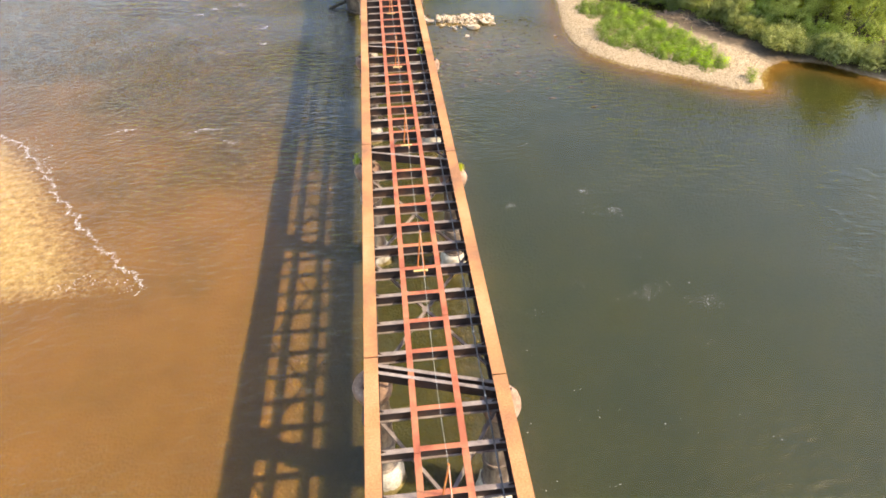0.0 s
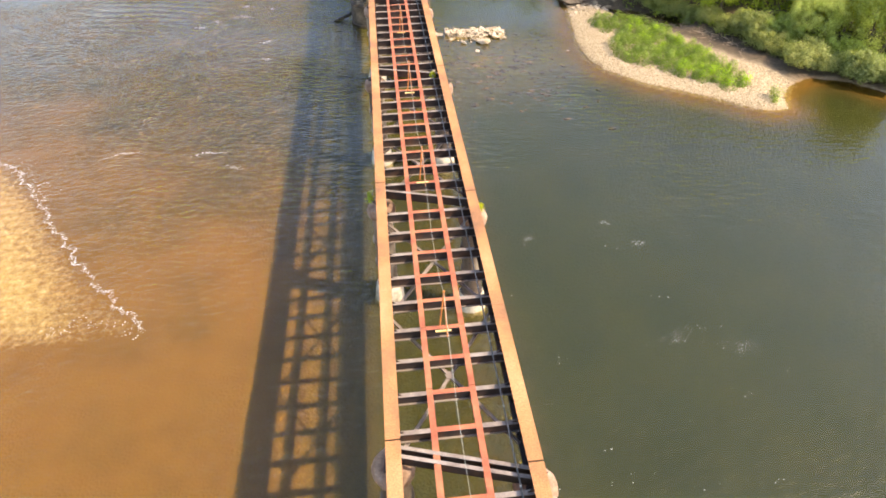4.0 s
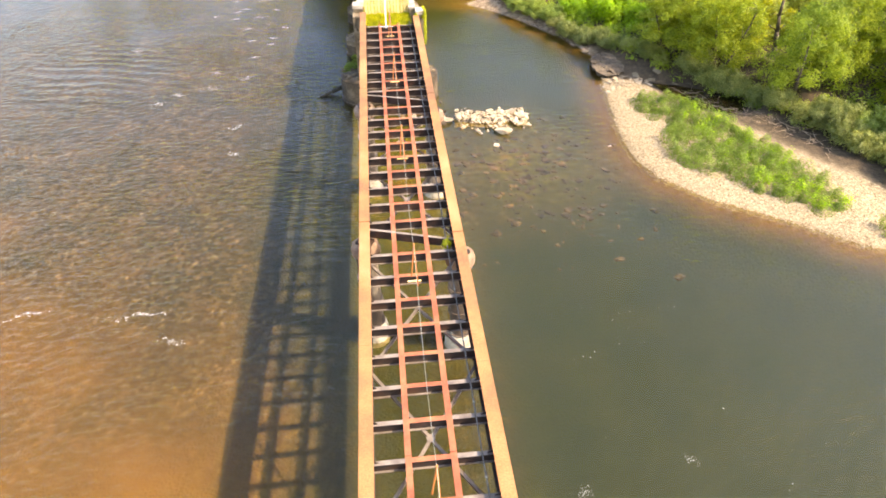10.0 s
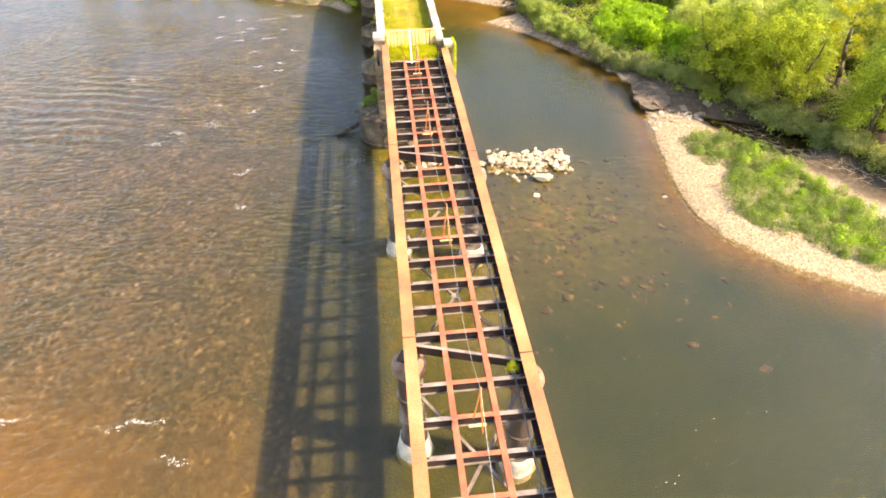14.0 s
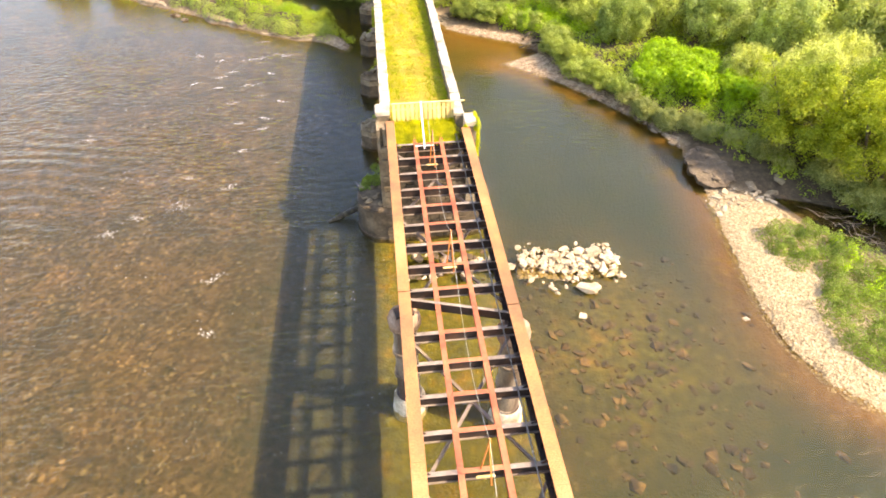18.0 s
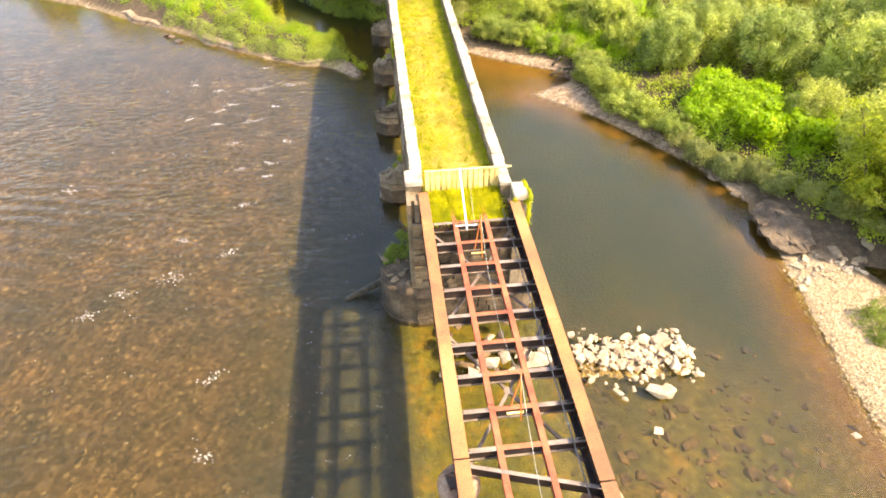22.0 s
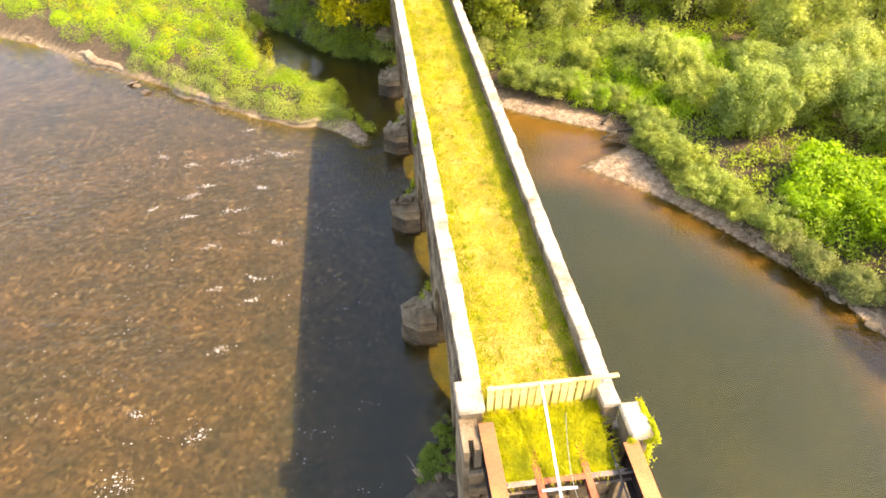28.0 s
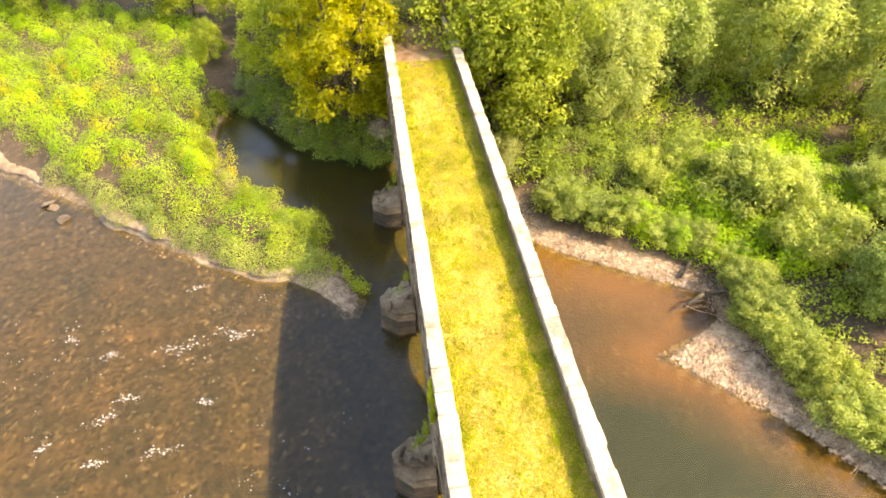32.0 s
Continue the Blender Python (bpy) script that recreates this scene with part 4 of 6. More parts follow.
# cutwaters on both faces
def cutwater(y, side, reach, half, top, seed, rounded=False):
    root = empty("cutwater")
    base = WALL_W if side < 0 else WALL_E
    rng = random.Random(seed)
    if rounded:
        outline = [(0, half)] + [(reach * math.sin(a), half * math.cos(a)) for a in [i * math.pi / 12 for i in range(1, 12)]] + [(0, -half)]
    else:
        outline = [(0, half), (reach * 0.55, half), (reach, half * 0.4), (reach, -half * 0.4), (reach * 0.55, -half), (0, -half)]
    z, course = -1.6, 0
    while z < top - 0.02:
        h = min(0.34, top - z)
        b = bmesh.new()
        j = rng.uniform(-0.02, 0.02)
        grow = 0.06 if course < 5 else 0.0
        pts = [((dx + (grow if dx > 0 else 0) + j + rng.uniform(-0.02, 0.02)) * side + base, y + dy * (1 + grow * 0.5) + rng.uniform(-0.02, 0.02)) for dx, dy in outline]
        lo = [b.verts.new((px, py, z + 0.008)) for px, py in pts]
        hi = [b.verts.new((px, py, z + h)) for px, py in pts]
        b.faces.new(lo)
        b.faces.new(hi)
        for i in range(len(pts)):
            k = (i + 1) % len(pts)
            b.faces.new((lo[i], lo[k], hi[k], hi[i]))
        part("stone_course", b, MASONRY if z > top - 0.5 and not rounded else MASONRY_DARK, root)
        z += h
        course += 1
    b = bmesh.new()
    tip = b.verts.new((base + side * 0.02, y, top + (0.25 if rounded else 0.7)))
    low = [b.verts.new((base + side * dx * 0.96, y + dy * 0.96, top + rng.uniform(0, 0.06))) for dx, dy in outline]
    for i in range(len(low) - 1):
        b.faces.new((low[i], low[i + 1], tip))
    b.faces.new((low[-1], low[0], tip))
    b.faces.new(low)
    part("sloping_cap", b, MASONRY_DARK if rounded else MASONRY, root, "broken sloping cap stones")
    for i in range(9):
        u, v = rng.uniform(0.1, 0.85), rng.uniform(-0.7, 0.7)
        s = stone_mesh(seed * 50 + i, rng.uniform(0.12, 0.3), rng.uniform(0.1, 0.22), rng.uniform(0.07, 0.16))
        bmesh.ops.transform(s, matrix=pose(base + side * reach * u, y + half * v * (1 - 0.4 * u), top + (0.12 if rounded else 0.55) * (1 - u) + 0.05, rng.uniform(-15, 15), rng.uniform(-15, 15), rng.uniform(0, 360)), verts=s.verts)
        part("loose_stone", s, MASONRY, root)
    return tagged(root, "weathered stone cutwater with pale sloping cap", "cutwater", "cutwaters")


for i, y in enumerate(PIERS):
    cutwater(y - 0.05, -1, 1.32, 0.8, 1.15, 20 + i)
    cutwater(y - 0.1, 1, 1.15, 0.78, 1.15, 40 + i)
cutwater(53.75, -1, 1.5, 1.55, 1.6, 60, True)
cutwater(53.75, 1, 1.4, 1.5, 1.6, 61, True)

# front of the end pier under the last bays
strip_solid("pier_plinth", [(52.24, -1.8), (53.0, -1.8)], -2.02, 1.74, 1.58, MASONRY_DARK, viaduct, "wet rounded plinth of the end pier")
# dark stone here stands for the shade under the deck
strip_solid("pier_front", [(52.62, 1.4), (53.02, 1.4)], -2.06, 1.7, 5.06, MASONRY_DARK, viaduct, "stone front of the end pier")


def front_blocks(y, z0, z1, seed):
    rng = random.Random(seed)
    rows, z = [], z0
    while z < z1 - 0.1:
        h = rng.uniform(0.22, 0.36)
        x = -2.12
        while x < 1.68:
            w = min(rng.uniform(0.3, 0.75), 1.72 - x)
            rows.append(((x + 0.012, y - rng.uniform(0.02, 0.16), z + 0.012), (x + w - 0.012, y + 0.1, min(z + h, z1) - 0.012)))
            x += w
        z += h
    return rows


front = front_blocks(52.62, 1.6, 5.05, 8)
plinth = front_blocks(52.24, -0.6, 1.55, 9)
strip_solid("pilaster", [(52.6, 1.5), (53.5, 1.5)], -2.24, -2.1, 5.9, MASONRY, viaduct, "narrow brown stone pilaster")
strip_solid("pier_shoulder", [(52.95, 1.5), (53.51, 1.5)], -2.1, -1.8, 5.84, MASONRY, viaduct, "brown stone shoulder behind the girder's end")
strip_solid("pilaster", [(52.66, 1.5), (52.95, 1.5)], -1.97, -1.8, 5.88, MASONRY, viaduct, "narrow brown stone pilaster")


# parapets with single coping stones
def coping_stone(name, lo, hi, seed, parent):
    rng = random.Random(seed)
    b = bmesh.new()
    vs = box(b, lo, hi)
    for v in vs:
        v.co += Vector((rng.uniform(-0.018, 0.018), rng.uniform(-0.002, 0.002), rng.uniform(-0.015, 0.015)))
    bmesh.ops.bevel(b, geom=list(b.edges), offset=0.018, segments=1, affect="EDGES")
    return part(name, b, COPING, parent)


def parapet(x0, x1, name, y0, seed):
    root = tagged(empty(name), "low rough stone parapet with pale limestone coping", "parapet", kind="structure")
    b = bmesh.new()
    n = 80
    for i in range(n):
        a, c = y0 + (END - y0) * i / n, y0 + (END - y0) * (i + 1) / n
        j = 0.012 * math.sin(i * 2.3 + seed)
        box(b, (x0 + 0.045 + j, a, TURF_Z - 0.5), (x1 - 0.045 + j, c, 6.0))
    part("parapet_wall", b, MASONRY, root, "grey rubble parapet wall")
    rng = random.Random(seed)
    y = y0
    while y < END:
        w = rng.uniform(0.3, 0.75)
        s = 0.006 * math.sin(y * 0.7)
        coping_stone("coping_stone", (x0 + s, y + 0.001, 5.99), (x1 + s + rng.uniform(-0.018, 0.018), min(y + w, END) - 0.001, 6.13 + rng.uniform(-0.02, 0.025)), seed * 1000 + int(y * 50), root)
        y += w
    return root


parapet(-2.01, -1.55, "wall_west_parapet", 54.37, 3)
parapet(1.32, 1.77, "wall_east_parapet", 53.3, 7)


def block_post(name, lo, hi, cap, label, top=COPING):
    root = empty(name)
    b = bmesh.new()
    box(b, lo, hi)
    bmesh.ops.bevel(b, geom=list(b.edges), offset=0.02, segments=1, affect="EDGES")
    part("shaft", b, MASONRY, root)
    b = bmesh.new()
    box(b, (lo[0] - 0.05, lo[1] - 0.05, hi[2] - 0.02), (hi[0] + 0.05, hi[1] + 0.05, hi[2] + cap))
    bmesh.ops.bevel(b, geom=list(b.edges), offset=0.03, segments=2, affect="EDGES")
    part("cap_stone", b, top, root, "weathered cap block")
    return tagged(root, label, "stone post", "end posts")


block_post("stone_post", (-2.2, 53.52, -1.6), (-1.64, 54.3, 6.12), 0.18, "pale limestone block post at the end of the parapet")
block_post("stone_post", (1.76, 52.4, -1.6), (2.2, 53.25, 5.97), 0.18, "grey stone block post overgrown with ivy", CONCRETE)

# ---- turf on the viaduct ----
tx, ty = np.linspace(-1.58, 1.36, 28), np.arange(52.25, 87.4, 0.22)
mx, my = np.meshgrid(tx, ty)
mz = TURF_Z - 0.02 + 0.05 * wave_noise(mx, my, 1.3, 4) + 0.035 * wave_noise(mx, my, 3.5, 5) + 0.05 * np.abs(mx + 0.1) / 1.4
mz = np.where(my < 53.85, mz - 0.04 - 0.09 * (53.85 - my), mz)
i2 = np.arange(mx.size).reshape(mx.shape)
turf = raw_mesh("ground_turf", np.stack([mx, my, mz], -1).reshape(-1, 3), np.stack([i2[:-1, :-1], i2[:-1, 1:], i2[1:, 1:], i2[1:, :-1]], -1).reshape(-1, 4), TURF, None, "", True)
tagged(turf, "yellowing mown grass strip along the viaduct", "grass", kind="structure")


def blades(name, px, py, pz, length, width, material, seed, lean=0.5, parent=None, label=""):
    """Narrow pointed leaves standing on the points."""
    r = np.random.RandomState(seed)
    n = len(px)
    a = r.uniform(0, 6.283, n)
    L = length * r.uniform(0.5, 1.3, n)
    w = width * r.uniform(0.6, 1.3, n)
    t = lean * r.uniform(0.2, 1.4, n)
    dx, dy = np.cos(a), np.sin(a)
    sx, sy = -dy * w, dx * w
    base = np.stack([px, py, pz], -1)
    mid = base + np.stack([dx * L * t * 0.35, dy * L * t * 0.35, L * 0.6], -1)
    tip = base + np.stack([dx * L * t, dy * L * t, L * np.maximum(0.3, 1 - 0.35 * t)], -1)
    side = np.stack([sx, sy, np.zeros(n)], -1)
    v = np.stack([base - side * 0.5, base + side * 0.5, mid + side * 0.4, mid - side * 0.4, tip], 1).reshape(-1, 3)
    o = 5 * np.arange(n)[:, None]
    f = [list(q) for q in (o + np.array([[0, 1, 2, 3]]))] + [list(q) for q in (o + np.array([[3, 2, 4]]))]
    me = bpy.data.meshes.new(name)
    me.from_pydata(v.tolist(), [], [[int(i) for i in q] for q in f])
    return hang(name, me, material, parent, label)


def turf_z(x, y):
    return TURF_Z - 0.03 + 0.05 * wave_noise(x, y, 1.3, 4) + 0.035 * wave_noise(x, y, 3.5, 5) + 0.05 * np.abs(x + 0.1) / 1.4


rng = np.random.RandomState(11)
n = 120000
px, py = rng.uniform(-1.52, 1.3, n), rng.uniform(52.6, 87.6, n)
# two worn tracks and a fuller middle; longest at the walls
track = np.exp(-((px + 0.72) / 0.2) ** 2) + np.exp(-((px - 0.12) / 0.24) ** 2)
wild = rng.normal(0, 0.22, n)
green = 0.6 + 0.4 * np.exp(-((px + 1.4) / 0.3) ** 2) + 0.25 * np.clip(px - 0.3, 0, 1) - 0.3 * track + 0.3 * wave_noise(px, py, 0.8, 8) + 0.2 * wave_noise(px, py, 2.6, 9) + wild
dry = green < 0.5
keep = rng.uniform(0, 1, n) < np.clip(0.75 + 0.3 * green, 0.35, 1)
a, b = keep & ~dry, keep & dry
grass = blades("grass", px[a], py[a], turf_z(px[a], py[a]), 0.085, 0.017, GRASS_BLADE, 2, 0.9)
tagged(grass, "short sunlit yellow-green grass with worn tracks", "grass", kind="stuff")
tagged(blades("dry_grass", px[b], py[b], turf_z(px[b], py[b]), 0.05, 0.018, STRAW, 3, 1.3), "bleached straw-coloured grass in the worn tracks", "grass", kind="stuff")

# coarser green tufts of all sizes, thickest along the walls
k = 900
side = rng.uniform(0, 1, k) ** 0.5 * np.where(rng.uniform(0, 1, k) < 0.55, 1, -1)
tx0, ty0 = np.clip(-0.1 + 1.42 * side, -1.5, 1.28), rng.uniform(54.3, 87.5, k)
wide = rng.uniform(0.02, 0.085, k)[:, None]
px = np.clip((tx0[:, None] + wide * rng.normal(0, 1, (k, 16))).reshape(-1), -1.53, 1.31)
py = (ty0[:, None] + wide * 1.4 * rng.normal(0, 1, (k, 16))).reshape(-1)
tagged(blades("grass_tufts", px, py, turf_z(px, py), 0.12, 0.018, GRASS_TUFT, 6, 1.0), "coarse green grass tufts scattered along the turf", "grass", kind="stuff")

ty2 = np.arange(87.0, 99.0, 0.25)
mx2, my2 = np.meshgrid(np.linspace(-1.6, 1.4, 16), ty2)
mz2 = TURF_Z - 0.02 + 0.06 * wave_noise(mx2, my2, 2.1, 14)
i3 = np.arange(mx2.size).reshape(mx2.shape)
bare = raw_mesh("ground_bare_earth", np.stack([mx2, my2, mz2], -1).reshape(-1, 3), np.stack([i3[:-1, :-1], i3[:-1, 1:], i3[1:, 1:], i3[1:, :-1]], -1).reshape(-1, 4), EARTH, None, "", True)
tagged(bare, "bare brown earth with leaf litter at the far end of the way", "earth", kind="structure")

# ---- board fence, white pole, driftwood ----
def board_fence():
    root = empty("board_fence", (0, 0, 0))
    for y, z in ((53.88, 6.12), (53.805, 5.42)):
        b = bmesh.new()
        box(b, (-1.46, y, z), (1.33, y + 0.04, z + 0.08))
        part("rail", b, FENCE_WOOD, root)
    b = bmesh.new()
    box(b, (-1.48, 53.83, 6.455), (1.84, 53.94, 6.49))
    part("top_rail", b, FENCE_WOOD, root)
    n = 14
    rr = random.Random(4)
    for i in range(n):
        x = -1.38 + i * 2.68 / (n - 1) + rr.uniform(-0.012, 0.012)
        b = bmesh.new()
        box(b, (x - 0.08, 53.85, 5.26), (x + 0.08, 53.876, 6.45 + rr.uniform(-0.015, 0.0)))
        part("board", b, FENCE_WOOD, root)
    for x in (-1.36, 0.0, 1.25):
        b = bmesh.new()
        box(b, (x - 0.045, 53.922, TURF_Z - 0.3), (x + 0.045, 54.0, 6.45))
        part("post", b, FENCE_WOOD, root)
    return tagged(root, "pale wooden board fence closing the grassy way", "fence")


board_fence()


def leaning_cross():
    root = empty("leaning_pole")
    b = bmesh.new()
    bar(b, (-0.15, 53.82, TURF_Z + 1.08), (-0.2, 51.35, DECK + 0.06), 0.055, 0.04)
    part("pole", b, WHITE_PAINT, root)
    b = bmesh.new()
    bar(b, (-0.58, 51.62, DECK + 0.05), (0.24, 51.6, DECK + 0.05), 0.05, 0.035)
    part("crossbar", b, WHITE_PAINT, root)
    return tagged(root, "white painted pole with crossbar leaning on the fence", "pole")


leaning_cross()


def log(name, pts, r0, r1, label):
    b = bmesh.new()
    for i, (a, c) in enumerate(zip(pts, pts[1:])):
        u0, u1 = i / (len(pts) - 1), (i + 1) / (len(pts) - 1)
        tube(b, a, c, r0 + (r1 - r0) * u0, 8, r0 + (r1 - r0) * u1)
    return tagged(part(name, b, DRIFTWOOD, None, "", True), label, "driftwood")


log("driftwood", [(-3.2, 54.5, 0.7), (-3.7, 54.32, 0.42), (-4.3, 54.2, 0.24), (-4.75, 54.08, 0.1), (-5.15, 53.98, -0.05)], 0.17, 0.1, "dark mossy driftwood log lodged against the cutwater")
log("driftwood", [(9.0, 74.2, 0.25), (10.0, 74.6, 0.45), (11.4, 74.4, 0.7), (12.2, 74.9, 1.1)], 0.06, 0.13, "grey fallen branch over the shore")
log("driftwood", [(9.6, 75.9, 0.2), (10.3, 76.5, 0.55), (11.4, 76.7, 0.5)], 0.07, 0.1, "grey fallen branch over the shore")

def brushwood(name, x, y, count, spread, seed, label):
    """A tangle of thin dead branches."""
    rr = random.Random(seed)
    b = bmesh.new()
    for _ in range(count):
        a = rr.uniform(0, 6.28)
        p = Vector((x + rr.gauss(0, spread), y + rr.gauss(0, spread), 0.0))
        p.z = max(height_at(p.x, p.y), 5.45 if abs(x) < 1.5 else -1) + rr.uniform(0.0, 0.3)
        q = p + Vector((math.cos(a), math.sin(a), rr.uniform(-0.1, 0.7))) * rr.uniform(0.5, 1.3)
        m = (p + q) / 2 + Vector((rr.uniform(-0.15, 0.15), rr.uniform(-0.15, 0.15), rr.uniform(0, 0.2)))
        tube(b, p, m, 0.022, 5, 0.016)
        tube(b, m, q, 0.016, 5, 0.006)
    return tagged(part(name, b, DRIFTWOOD), label, "brushwood", "dead brushwood", "stuff")


for i, (x, y, n, s) in enumerate(((10.6, 75.3, 40, 0.6), (11.2, 73.2, 45, 0.7), (11.3, 71.4, 30, 0.5), (13.6, 65.6, 25, 0.5), (15.2, 62.4, 25, 0.5), (4.2, 81.0, 20, 0.4), (16.2, 60.4, 20, 0.4), (21.5, 51.2, 30, 0.8), (-0.1, 92.6, 60, 0.7))):
    brushwood("brushwood", x, y, n, s, 30 + i, "tangle of grey dead branches on the shore")

# ---- rocks ----
ROCK_MESHES = []
for i in range(9):
    rr = random.Random(100 + i)
    bm = stone_mesh(200 + i, 1.0, rr.uniform(0.5, 0.85), rr.uniform(0.3, 0.5), 0.3)
    me = bpy.data.meshes.new("stone")
    bm.to_mesh(me)
    bm.free()
    ROCK_MESHES.append(me)


def lay_stone(name, x, y, z, size, seed, material, parent=None):
    r = random.Random(seed)
    base = ROCK_MESHES[r.randrange(9)]
    me = base
    if base.materials and base.materials[0] != material:
        key = base.name + material.name
        me = STONE_KIND.get(key)
        if me is None:
            me = base.copy()
            me.materials.clear()
            STONE_KIND[key] = me
    ob = hang(name, me, material, parent)
    ob.location = (x, y, z)
    ob.rotation_euler = (r.uniform(-0.3, 0.3), r.uniform(-0.3, 0.3), r.uniform(0, 6.28))
    ob.scale = (size,) * 3
    return ob


STONE_KIND = {}
pile = tagged(empty("rock_pile", (6, 49, 0)), "heap of pale tumbled masonry blocks and rocks in shallow water", "rocks")
r = random.Random(77)
for i in range(288):
    u = r.random()
    x = 4.0 + 4.6 * u
    y = 49.4 + r.gauss(0, 0.62) - 0.25 * (u - 0.3)
    s = r.choice((0.06, 0.08, 0.1, 0.12, 0.15, 0.2))
    ob = lay_stone("stone", x, y, 0.04 + 0.22 * math.exp(-((y - 49.4) / 0.8) ** 2) - 0.02, s, 300 + i, BOULDER)
    ob.parent, ob.location = pile, (x - 6, y - 49, ob.location.z)
for i, (x, y, s) in enumerate(((8.35, 49.6, 0.5), (7.6, 49.95, 0.45), (7.75, 48.75, 0.45), (6.75, 47.55, 0.52), (7.0, 47.62, 0.36), (5.15, 47.7, 0.22), (5.3, 47.4, 0.15), (4.8, 50.3, 0.25), (6.3, 50.3, 0.34), (7.0, 50.1, 0.3), (8.0, 48.3, 0.3))):
    ob = lay_stone("boulder", x, y, 0.08, s, 500 + i, BOULDER)
    ob.parent, ob.location = pile, (x - 6, y - 49, 0.1)
# rubble apron under the last bays
apron = tagged(empty("rubble_apron", (1, 49.5, 0)), "pale flat slab and dark rubble under the end of the bridge", "rocks")
for i in range(46):
    x, y = r.uniform(-1.6, 3.4), 49.0 + abs(r.gauss(0, 1.0))
    ob = lay_stone("stone", x - 1, y - 49.5, 0.1 + 0.25 * max(0, y - 49.4), r.choice((0.16, 0.22, 0.3, 0.36)), 700 + i, BED_STONE if i % 3 else BOULDER)
    ob.parent = apron
for i, (x, y, s) in enumerate(((2.6, 49.6, 0.8), (3.3, 49.3, 0.5), (1.9, 49.9, 0.45))):
    ob = lay_stone("slab", x - 1, y - 49.5, 0.16, s, 800 + i, BOULDER)
    ob.scale, ob.rotation_euler = (s, s * 0.8, s * 0.4), (0, 0, 0.3 * i)
    ob.parent = apron
# stones on the river bed
bed = tagged(empty("bed_stones", (7, 43, 0)), "brown stones lying under shallow water", "stones")
for i in range(420):
    x, y = r.gauss(7.2, 3.4), r.gauss(43.0, 4.0)
    if not 2 < x < 13.4 or not 33 < y < 50:
        continue
    ob = lay_stone("bed_stone", x - 7, y - 43, height_at(x, y) + 0.03, r.choice((0.08, 0.1, 0.12, 0.16, 0.2, 0.3)), 900 + i, BED_STONE)
    ob.parent = bed
for i, (x, y, s) in enumerate(((12.9, 45.0, 0.17), (6.05, 46.0, 0.2), (-20.0, 86.0, 0.4), (-18.8, 84.6, 0.42), (-19.6, 85.6, 0.3), (16.1, 54.6, 0.45), (15.5, 59.4, 0.4), (17.6, 54.0, 0.5), (18.6, 53.6, 0.45), (14.9, 60.9, 0.35), (15.4, 54.2, 0.3), (16.8, 53.8, 0.28), (19.3, 54.2, 0.4), (20.2, 52.8, 0.35), (16.9, 60.2, 0.4), (15.9, 53.7, 0.2))):
    ob = lay_stone("boulder", x, y, max(0.0, height_at(x, y)) + 0.04, s, 1200 + i, BOULDER if i < 2 else LEDGE_ROCK if i < 5 else MASONRY)
    ob.scale = (s, s, s * (0.45 if i > 1 else 0.6))
    tagged(ob, "single pale boulder at the water's edge", "rock", "shore boulders")


head = tagged(empty("spit_head_rocks", (16.5, 53.8, 0)), "pale broken rocks at the head of the gravel spit", "rocks")
for i in range(44):
    x, y = r.uniform(14.9, 18.3), 53.0 + r.gauss(0, 0.42)
    s = r.choice((0.1, 0.14, 0.18, 0.24, 0.32))
    ob = lay_stone("stone", x - 16.5, y - 53.8, max(0.0, height_at(x, y)) + 0.03, s, 1400 + i, BOULDER)
    ob.scale, ob.parent = (s, s * 0.8, s * 0.55), head


LEDGE = [(15.1, 54.7), (15.0, 56.0), (15.3, 57.2), (15.9, 58.0), (16.6, 58.2), (17.2, 57.4), (17.4, 56.2), (17.1, 54.9), (16.5, 54.1), (15.7, 54.0)]


def rock_ledge():
    b = bmesh.new()
    rr = random.Random(5)
    cx, cy = 16.2, 56.1
    rings = []
    for k, (s, z) in enumerate(((0.86, -0.9), (0.86, 0.12), (1.03, 0.34), (0.99, 0.42), (0.6, 0.47), (0.25, 0.48))):
        ring = []
        for i, (x, y) in enumerate(LEDGE):
            x2, y2 = LEDGE[(i + 1) % len(LEDGE)]
            for u in (0.0, 0.33, 0.66):
                px, py = x + (x2 - x) * u, y + (y2 - y) * u
                j = 0.18
                ring.append(b.verts.new((cx + (px - cx) * s + rr.uniform(-j, j), cy + (py - cy) * s + rr.uniform(-j, j), z + rr.uniform(-0.04, 0.04) * (k > 1))))
        rings.append(ring)
    for a, c2 in zip(rings, rings[1:]):
        for i in range(len(a)):
            k = (i + 1) % len(a)
            b.faces.new((a[i], a[k], c2[k], c2[i]))
    b.faces.new(rings[-1])
    root = empty("rock_ledge", (cx, cy, 0))
    for v in b.verts:
        v.co -= Vector((cx, cy, 0))
    part("bedrock", b, LEDGE_ROCK, root)
    for i in range(34):
        a, q = rr.uniform(0, 6.28), rr.uniform(0.2, 1.0) ** 0.6
        x, y = 1.0 * q * math.cos(a), 1.8 * q * math.sin(a)
        slab = lay_stone("slab", x, y, 0.45 - 0.05 * q * q, 1.0, 1700 + i, LEDGE_ROCK, root)
        s = rr.uniform(0.22, 0.5)
        slab.scale = (s, s * rr.uniform(0.5, 0.9), s * 0.22)
    return tagged(root, "flat brown rock ledge with a dark undercut edge at the water", "rock")


rock_ledge()


